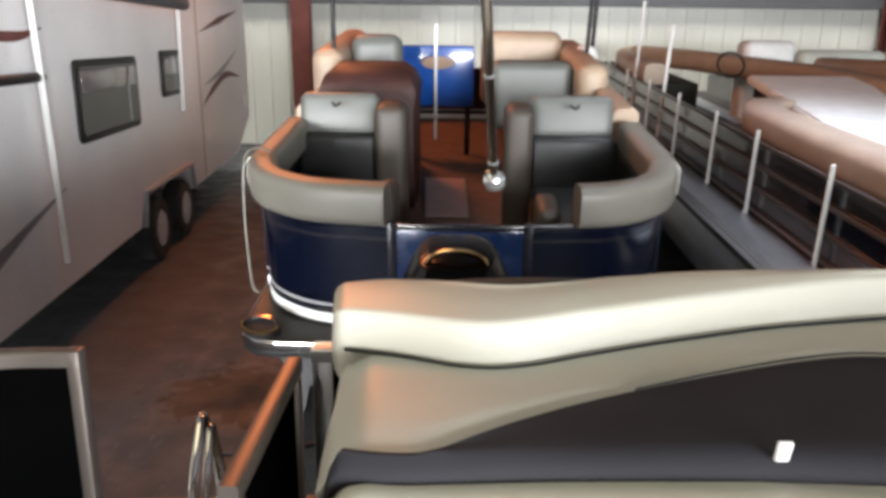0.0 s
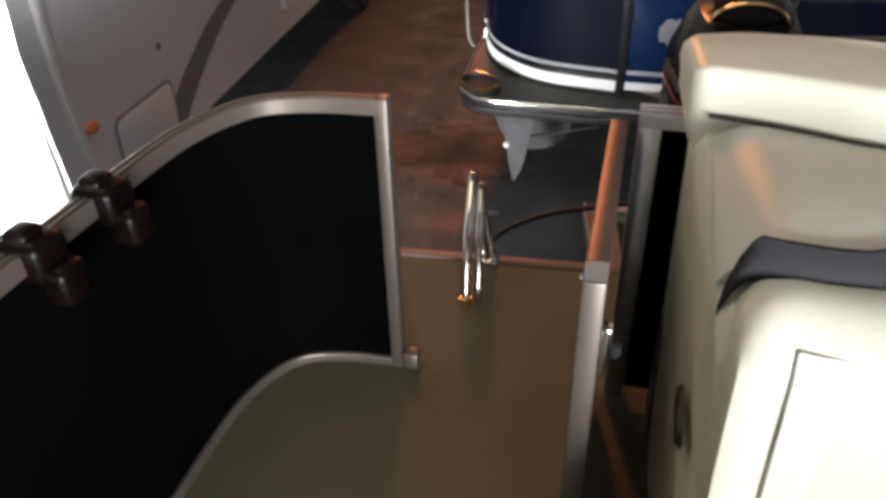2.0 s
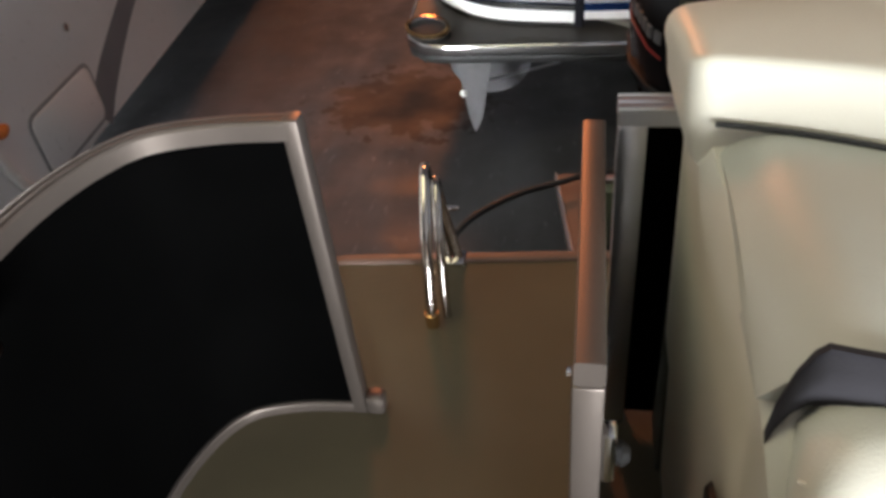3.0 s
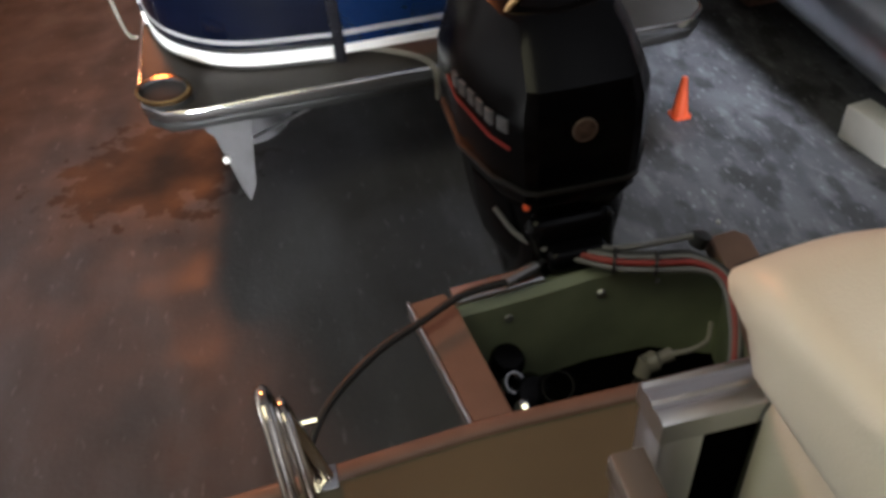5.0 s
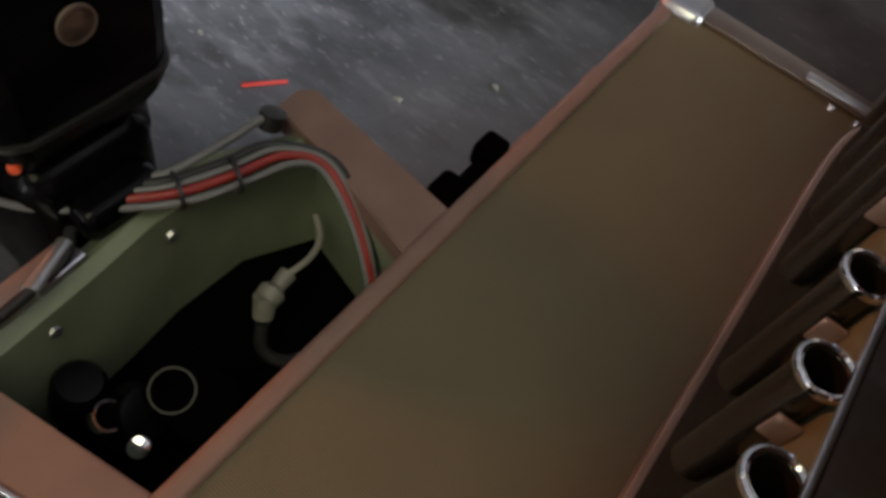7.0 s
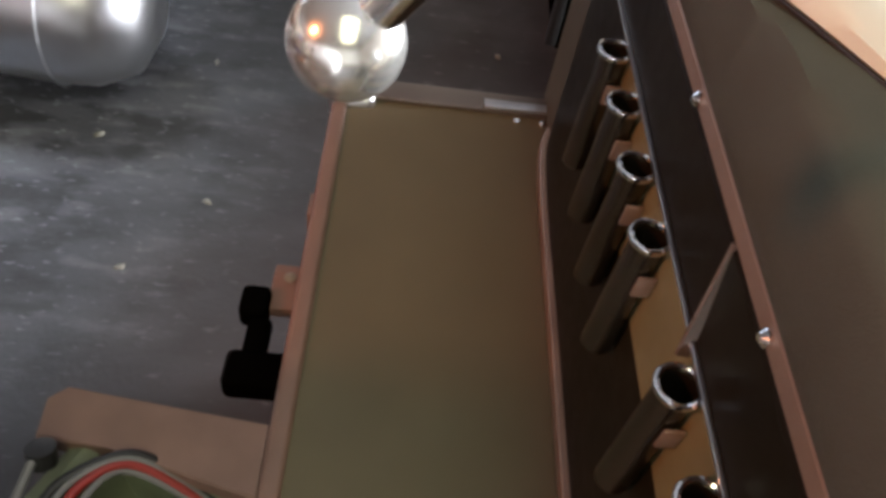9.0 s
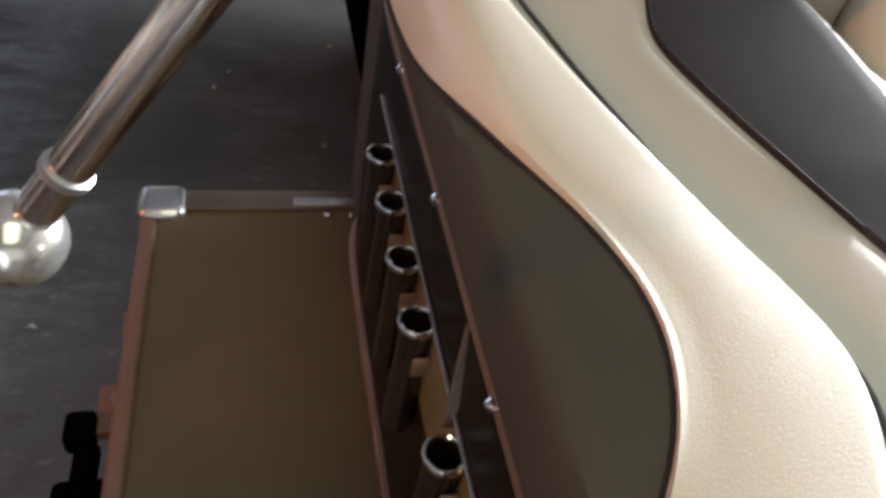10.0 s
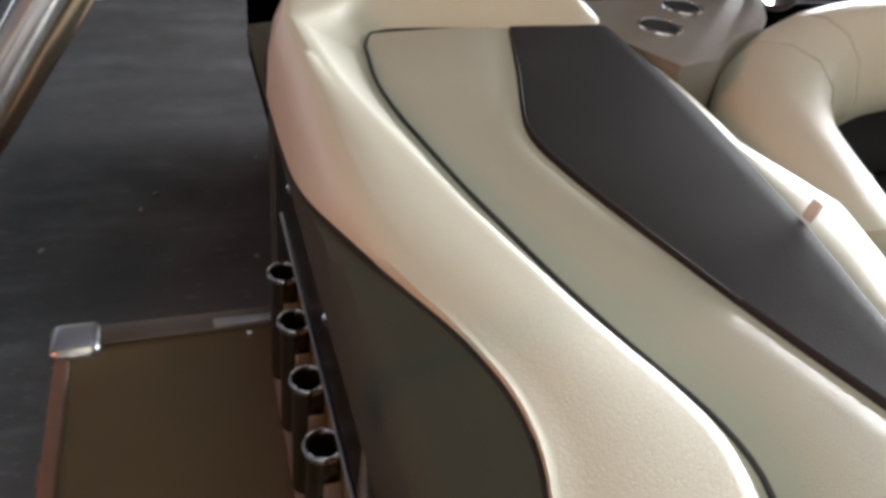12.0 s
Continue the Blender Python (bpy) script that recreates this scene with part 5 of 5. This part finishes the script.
for line, end in ((sternl, 1), (sternr, -1), (fence_long, 0)):
    part("side_panel", sweep(at_z(line, 1.03), rrect(0.028, 0.56, 0.008, 1)), M_BLUE, blue)
    part("top_rail", sweep(at_z(line, 1.325), rrect(0.036, 0.03, 0.006)), M_DEEP, blue)
    part("upper_band", sweep(at_z(line, 1.24), rrect(0.034, 0.02, 0.004, 1)), M_DEEP, blue)
    part("white_stripe", sweep(at_z(line, 0.712), rrect(0.036, 0.066, 0.006, 1)), M_WHITE, blue)
    part("grey_stripe", sweep(at_z(line, 0.80), rrect(0.034, 0.028, 0.006, 1)), M_GREYP, blue)
    part("black_band", sweep(at_z(line, 0.757), rrect(0.033, 0.03, 0.006, 1)), M_DEEP, blue)
    part("bottom_rail", sweep(at_z(line, 0.674), rrect(0.036, 0.026, 0.006, 1)), M_BLACK, blue)
gb = part("gate_panel", box(-0.37, 0.355, 2.345, 2.37, 0.72, 1.30, 0.006), M_BLUEG, blue, "brighter blue stern gate")
part("gate_rail", box(-0.37, 0.355, 2.342, 2.374, 1.30, 1.335, 0.006), M_DEEP, gb)
part("gate_stripe", box(-0.37, 0.355, 2.340, 2.345, 0.70, 0.745, 0.002, 1), M_WHITE, gb)
part("gate_stripe", box(-0.37, 0.355, 2.340, 2.345, 0.79, 0.815, 0.002, 1), M_GREYP, gb)
rnd = random.Random(3)
splash = [(-0.16 + (0.05 + 0.035 * rnd.random()) * math.cos(a * 0.349), 1.04 + (0.055 + 0.045 * rnd.random()) * math.sin(a * 0.349)) for a in range(18)]
part("splash_decal", loft([[Vector((x, y, z)) for x, z in splash] for y in (2.3445, 2.3425)]), M_STEEL, gb, "silver splash shaped badge", smooth=False)
for px in (-0.395, 0.38):
    part("gate_post", box(px - 0.025, px + 0.025, 2.335, 2.385, BD, 1.345, 0.006), M_DEEP, blue)


def bolster(name, path, material, w=0.18, h=0.24, lab=""):
    return part(name, sweep(path, [(a, b) for a, b in rrect(w, h, 0.06, 4)]), material, blue, lab)


BZ = 1.450
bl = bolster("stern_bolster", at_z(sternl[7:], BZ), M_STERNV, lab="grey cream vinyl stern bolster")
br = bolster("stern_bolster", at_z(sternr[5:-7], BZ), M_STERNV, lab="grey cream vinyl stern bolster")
# warm tan here holds the orange lamp light on the side bolsters
bolster("side_bolster", at_z([Vector((-1.22, 4.25, 0)), Vector((-1.22, 5.4, 0))], BZ + 0.04), M_TANW, 0.2, 0.28)
bolster("side_bolster", at_z([Vector((1.27, 4.25, 0)), Vector((1.27, 5.4, 0))], BZ + 0.04), M_TANW, 0.2, 0.28)
for x0, x1, w0, w1 in ((-1.25, -0.64, -0.66, -0.42), (0.50, 1.14, 0.31, 0.52)):
    # aft facing backrest with a rounded cap, side wing, dark seat below
    lean = Matrix.Translation((0, 4.0, 1.4)) @ Matrix.Rotation(radians(-14), 4, "X") @ Matrix.Translation((0, -4.0, -1.4))
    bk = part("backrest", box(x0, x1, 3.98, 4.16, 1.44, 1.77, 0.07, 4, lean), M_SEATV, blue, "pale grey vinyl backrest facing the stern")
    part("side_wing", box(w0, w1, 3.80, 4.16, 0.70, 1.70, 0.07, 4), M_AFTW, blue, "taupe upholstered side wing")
    xm = (x0 + x1) / 2
    part("pull_loop", tube(smooth_path([(xm - 0.03, 3.93, 1.71), (xm, 3.90, 1.69), (xm + 0.03, 3.93, 1.71)], 4), 0.01, 8), M_BLACK, bk)
    # cushions near-black: the shaded boat interior is put into their colour
    part("back_lower", box(x0, x1, 3.90, 4.10, 0.98, 1.47, 0.05, 3), M_BLACK, blue, "near-black lower back cushion, shade put into its colour")
    part("seat_cushion", box(x0 + 0.02, x1, 2.75, 3.92, 0.98, 1.10, 0.05, 3), M_BLACK, blue, "near-black seat cushion, shade put into its colour")
    part("seat_base", box(x0 + 0.05, x1 - 0.04, 2.78, 4.1, BD + 0.013, 0.98), M_AFTV, blue)
part("seat_front", box(-0.52, -0.40, 2.66, 3.0, 0.70, 1.42, 0.05, 3), M_AFTW, blue)
part("seat_front", box(0.46, 0.60, 2.62, 3.0, 0.70, 1.34, 0.05, 3), M_AFTW, blue)
hatchb = part("floor_hatch", prism([(-0.30, 4.30), (0.06, 4.30), (0.02, 5.45), (-0.36, 5.45)], BD + 0.012, BD + 0.03), M_PINK, blue, "pinkish brown floor hatch")
part("hatch_trim", sweep([(-0.30, 4.30, BD + 0.03), (-0.36, 5.45, BD + 0.03), (0.02, 5.45, BD + 0.03), (0.06, 4.30, BD + 0.03), (-0.30, 4.30, BD + 0.03)], rrect(0.02, 0.008, 0.003, 1)), M_CREAMP, hatchb)
# helm and bow
part("helm_console", loft([[Vector((x, y, z)) for x, y in ((-1.22, 4.6), (-0.42, 4.6), (-0.40, 5.3), (-1.22, 5.3))] for z in (BD + 0.013, 1.50)] + [[Vector((x, y, z)) for x, y in ((-1.22 + d, 4.65 + d), (-0.40 - d, 4.65 + d), (-0.38 - d, 5.25 - d), (-1.22 + d, 5.25 - d))] for z, d in ((1.66, 0.0), (1.78, 0.05), (1.85, 0.14))]), M_HELM, blue, "dark maroon helm console cover", angle=60)
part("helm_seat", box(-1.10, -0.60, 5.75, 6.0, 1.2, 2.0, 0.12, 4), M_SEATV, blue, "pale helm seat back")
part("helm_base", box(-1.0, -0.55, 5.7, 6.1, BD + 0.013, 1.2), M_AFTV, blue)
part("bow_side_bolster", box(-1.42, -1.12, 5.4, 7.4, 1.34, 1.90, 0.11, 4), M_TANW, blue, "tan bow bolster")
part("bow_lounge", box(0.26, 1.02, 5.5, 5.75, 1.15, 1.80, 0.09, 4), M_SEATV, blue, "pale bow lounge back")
part("bow_base", box(0.45, 1.12, 5.5, 7.3, BD + 0.013, 1.15), M_AFTV, blue)
part("bow_lounge", box(0.18, 1.05, 6.7, 7.0, 1.15, 1.94, 0.11, 4), M_TANW, blue, "tan bow lounge back")
part("bow_side_bolster", box(1.02, 1.30, 5.2, 7.3, 1.34, 1.82, 0.10, 4), M_TANW, blue, "tan bow bolster")
bowg = part("bow_gate", box(-0.66, 0.10, 6.40, 6.46, 1.20, 1.83, 0.02), M_BLUEB, blue, "bright blue bow gate panel")
part("gate_handhold", lathe([(0, 0.025), (0.14, 0.02), (0.15, 0), (0, 0)], 24, pose(-0.28, 6.40, 1.66, 90, 0, 0) @ Matrix.Diagonal((1.2, 0.45, 1, 1))), M_TAN, bowg)
part("gate_strap", box(-0.315, -0.285, 6.36, 6.385, 0.85, 2.05, 0.004), M_WHITE, bowg)
for px in (-0.60, 0.04):
    part("gate_foot", box(px - 0.03, px + 0.03, 6.41, 6.45, BD + 0.013, 1.20), M_DEEP, bowg)
part("bow_fender", box(1.14, 1.38, 6.3, 6.55, 1.2, 1.86, 0.1, 4), M_WHITE, blue, "white fender hung at the bow")
# upright poles for a canvas cover
for px, py in ((-1.24, 5.6), (1.30, 6.4), (1.20, 6.1)):
    part("canvas_pole", tube([(px, py, 1.34), (px + 0.06, py - 0.1, 3.9)], 0.022, 10), M_BLACK, blue)
# rope over the platform and tube at the port quarter
part("dock_line", tube(smooth_path([(-0.30, 2.42, BD + 0.012), (-0.16, 2.33, BD + 0.016), (-0.04, 2.22, BD + 0.02), (0.0, 2.165, BD - 0.02), (0.0, 2.16, BD - 0.16)], 6), 0.014, 8), M_CREAMP, blue, "pale rope over the platform edge")
part("quarter_tube", tube(smooth_path([(-1.22, 2.98, 1.58), (-1.29, 2.90, 1.62), (-1.335, 2.80, 1.55), (-1.35, 2.76, 1.2), (-1.355, 2.79, 0.80), (-1.345, 2.82, 0.69), (-1.32, 2.83, 0.672)], 6), 0.009, 10), M_CREAMP, blue, "white tube at the corner")
for px in (-0.9, 0.95):
    part("pontoon_tube", tube([(px, 2.55, 0.37), (px, 8.0, 0.37)], 0.24, 24), M_DULLAL, blue)
    for py in (4.5, 7.2):
        tagged(part("support_stand", box(px - 0.15, px + 0.15, py - 0.15, py + 0.15, 0, 0.125 + 0.114 * (py - 2.45), 0.01), M_TRIM, None, "timber block stand under a pontoon tube"), category="stand", group="boat stands")
sk = part("ladder_plate", loft([[Vector((x, 2.20 - (0.60 - z) * 0.5 + d, z)) for x, z in ((-1.03, 0.60), (-0.83, 0.60), (-0.885, 0.30), (-0.925, 0.235), (-0.955, 0.31))] for d in (0.0, 0.014)]), M_DULLAL, blue, "dull grey metal plate under the platform", smooth=False)
part("rod", tube([(-0.86, 2.23, 0.42), (-0.50, 2.5, 0.36)], 0.007, 8), M_STEEL, blue)
part("brace", tube([(-0.88, 2.22, 0.58), (-0.55, 2.24, 0.60)], 0.007, 8), M_STEEL, blue)
part("plate_bolt", lathe([(0, 0), (0.018, 0), (0.014, 0.012), (0, 0.014)], 12, aim((-0.985, 2.108, 0.42), (-0.985, 1.9, 0.46))), M_WHITE, sk)

# ---- dark pontoon boat alongside ----
side = thing("black_pontoon_boat", "black and blue pontoon boat with chrome stanchions and tan lounges", "boat")
side.matrix_world = Matrix.Translation((2.4, 2.4, 0.85)) @ Matrix.Rotation(radians(3.4), 4, "X") @ Matrix.Translation((-2.4, -2.4, -0.85))
part("deck", box(1.98, 4.6, 1.35, 13.0, 0.80, 0.85), M_GREYDECK, side, "grey brown side deck")
for k in range(4):
    part("deck_plank", box(2.03 + k * 0.085, 2.105 + k * 0.085, 1.52, 12.9, 0.85, 0.858, 0.003, 1), M_GREYDECK, side)
part("side_panel", box(2.42, 2.45, 1.8, 13.0, 0.85, 1.46), M_DEEP, side, "glossy black side panel")
part("blue_panel", box(2.414, 2.42, 1.9, 3.4, 0.92, 1.28), M_BLUE, side)
for rz in (0.90, 1.08, 1.26, 1.44):
    part("side_rail", box(2.385, 2.42, 1.8, 13.0, rz, rz + 0.028, 0.006), M_TAUPEM, side)
for py in (3.05, 4.35, 5.4, 6.7, 8.1, 9.5, 11.0):
    part("stanchion", tube([(2.36, py, 0.858), (2.37, py, 1.56)], 0.017, 12), M_WHITE, side)
for py, zt in ((7.6, 2.25), (9.2, 2.5)):
    part("white_pole", tube([(2.40, py, 0.858), (2.46, py, zt)], 0.022, 10), M_WHITE, side)
part("side_bolster", sweep(smooth_path([(2.62, 1.9, 1.55), (2.62, 4.2, 1.55), (2.66, 5.0, 1.55), (2.80, 5.35, 1.55), (3.0, 5.45, 1.55)], 5), rrect(0.34, 0.26, 0.08, 4)), M_TANB, side, "tan vinyl side bolster")
part("seat_base", box(2.5, 3.1, 1.9, 5.5, 0.852, 1.43), M_AFTV, side)
part("bow_bolster", sweep(smooth_path([(2.60, 8.8, 1.56), (2.62, 10.5, 1.56), (2.8, 11.8, 1.56), (3.3, 12.4, 1.56)], 5), rrect(0.30, 0.28, 0.09, 4)), M_TANW, side, "tan bow bolster")
part("bow_seat_base", box(2.5, 3.2, 8.8, 12.4, 0.852, 1.43), M_AFTV, side)
part("rear_bolster", sweep([(4.4, 2.0, 1.62), (4.4, 8.0, 1.62), (3.6, 10.4, 1.62), (2.9, 11.4, 1.62)], rrect(0.34, 0.3, 0.09, 4)), M_TAN, side, "tan vinyl far bolster")
part("seat_base", box(4.2, 4.58, 1.9, 10.0, 0.852, 1.47), M_AFTV, side)
tilt = Matrix.Translation((3.4, 3.5, 1.46)) @ Matrix.Rotation(radians(3.5), 4, "X") @ Matrix.Translation((-3.4, -3.5, -1.46))
top = prism([(2.85, 3.6), (3.5, 3.3), (4.4, 6.9), (3.15, 6.9)], 1.46, 1.54, 0.02)
bmesh.ops.transform(top, matrix=tilt, verts=top.verts)
part("white_table", top, M_WHITE, side, "white moulded console top")
part("table_base", box(3.3, 3.7, 4.4, 7.2, 0.852, 1.46), M_GREYV, side)
part("wheel_rim", lathe([(0.17, -0.012), (0.19, 0), (0.17, 0.012), (0.155, 0), (0.17, -0.012)], 24, pose(3.5, 8.5, 1.72, 60, 0, 0)), M_BLACK, side)
for px in (2.25, 4.05):
    nose = lathe([(0, 0), (0.10, 0.0), (0.24, 0.07), (0.305, 0.20), (0.315, 0.32), (0.325, 0.325), (0.325, 0.335), (0.315, 0.34), (0.315, 11.0), (0, 11.0)], 36, aim((px, 0.76, 0.575), (px, 5, 0.575)))
    part("pontoon_tube", nose, M_ALU, side, "round ended aluminium pontoon tube")
part("transom_panel", box(2.3, 4.5, 1.50, 1.56, 0.86, 1.30, 0.01), M_GREYV, side)
for py in (3.4, 9.0):
    tagged(part("support_stand", box(2.3, 4.4, py, py + 0.3, 0, 0.18 + 0.0594 * (py - 2.4), 0.01), M_TRIM, None, "timber block stand under a pontoon tube"), category="stand", group="boat stands")

# a further boat behind the black one, only its seats show
fourth = thing("far_pontoon_boat", "far pontoon boat with tan bolsters and a white covered seat", "boat")
part("hull", box(4.95, 7.5, 6.5, 14.0, 0.4, 1.75, 0.03), M_DEEP, fourth)
part("side_bolster", sweep([(5.1, 6.6, 1.95), (5.1, 13.5, 1.95)], rrect(0.35, 0.45, 0.1, 4)), M_TAN, fourth, "tan vinyl bolster")
part("cross_bolster", sweep([(5.0, 9.8, 2.0), (7.3, 9.6, 2.0)], rrect(0.35, 0.5, 0.1, 4)), M_TAN, fourth, "tan vinyl bolster")
part("white_seat", box(4.02, 4.75, 9.4, 9.9, 0.0, 2.40, 0.12, 4), M_WHITE, fourth, "white covered seat")
part("pale_backrest", box(4.75, 5.95, 9.25, 9.55, 1.6, 2.28, 0.1, 4), M_GREYV, fourth, "pale backrest")
part("support_block", box(5.2, 7.2, 8.0, 8.4, 0, 0.4), M_TRIM, fourth)

# third boat forward of the starboard quarter
third = thing("dark_boat", "black sided boat with pale rubrail beside the starboard quarter", "boat")
part("hull", box(2.35, 4.4, -6.0, -0.73, 0.45, 1.66, 0.03), M_BLACKP, third)
for k in range(4):
    part("side_rail", box(2.32, 2.352, -6.0, -0.73, 0.9 + k * 0.2, 0.93 + k * 0.2, 0.006), M_DEEP, third)
part("stern_post", box(2.31, 2.36, -0.73, -0.69, 0.5, 1.70, 0.008), M_BLACK, third)
part("top_rail", box(2.33, 2.39, -6.0, -0.73, 1.66, 1.70, 0.01), M_BLACK, third)
part("support_block", box(2.6, 4.2, -2.2, -1.8, 0, 0.45), M_TRIM, third)
part("support_block", box(2.6, 4.2, -5.0, -4.6, 0, 0.45), M_TRIM, third)
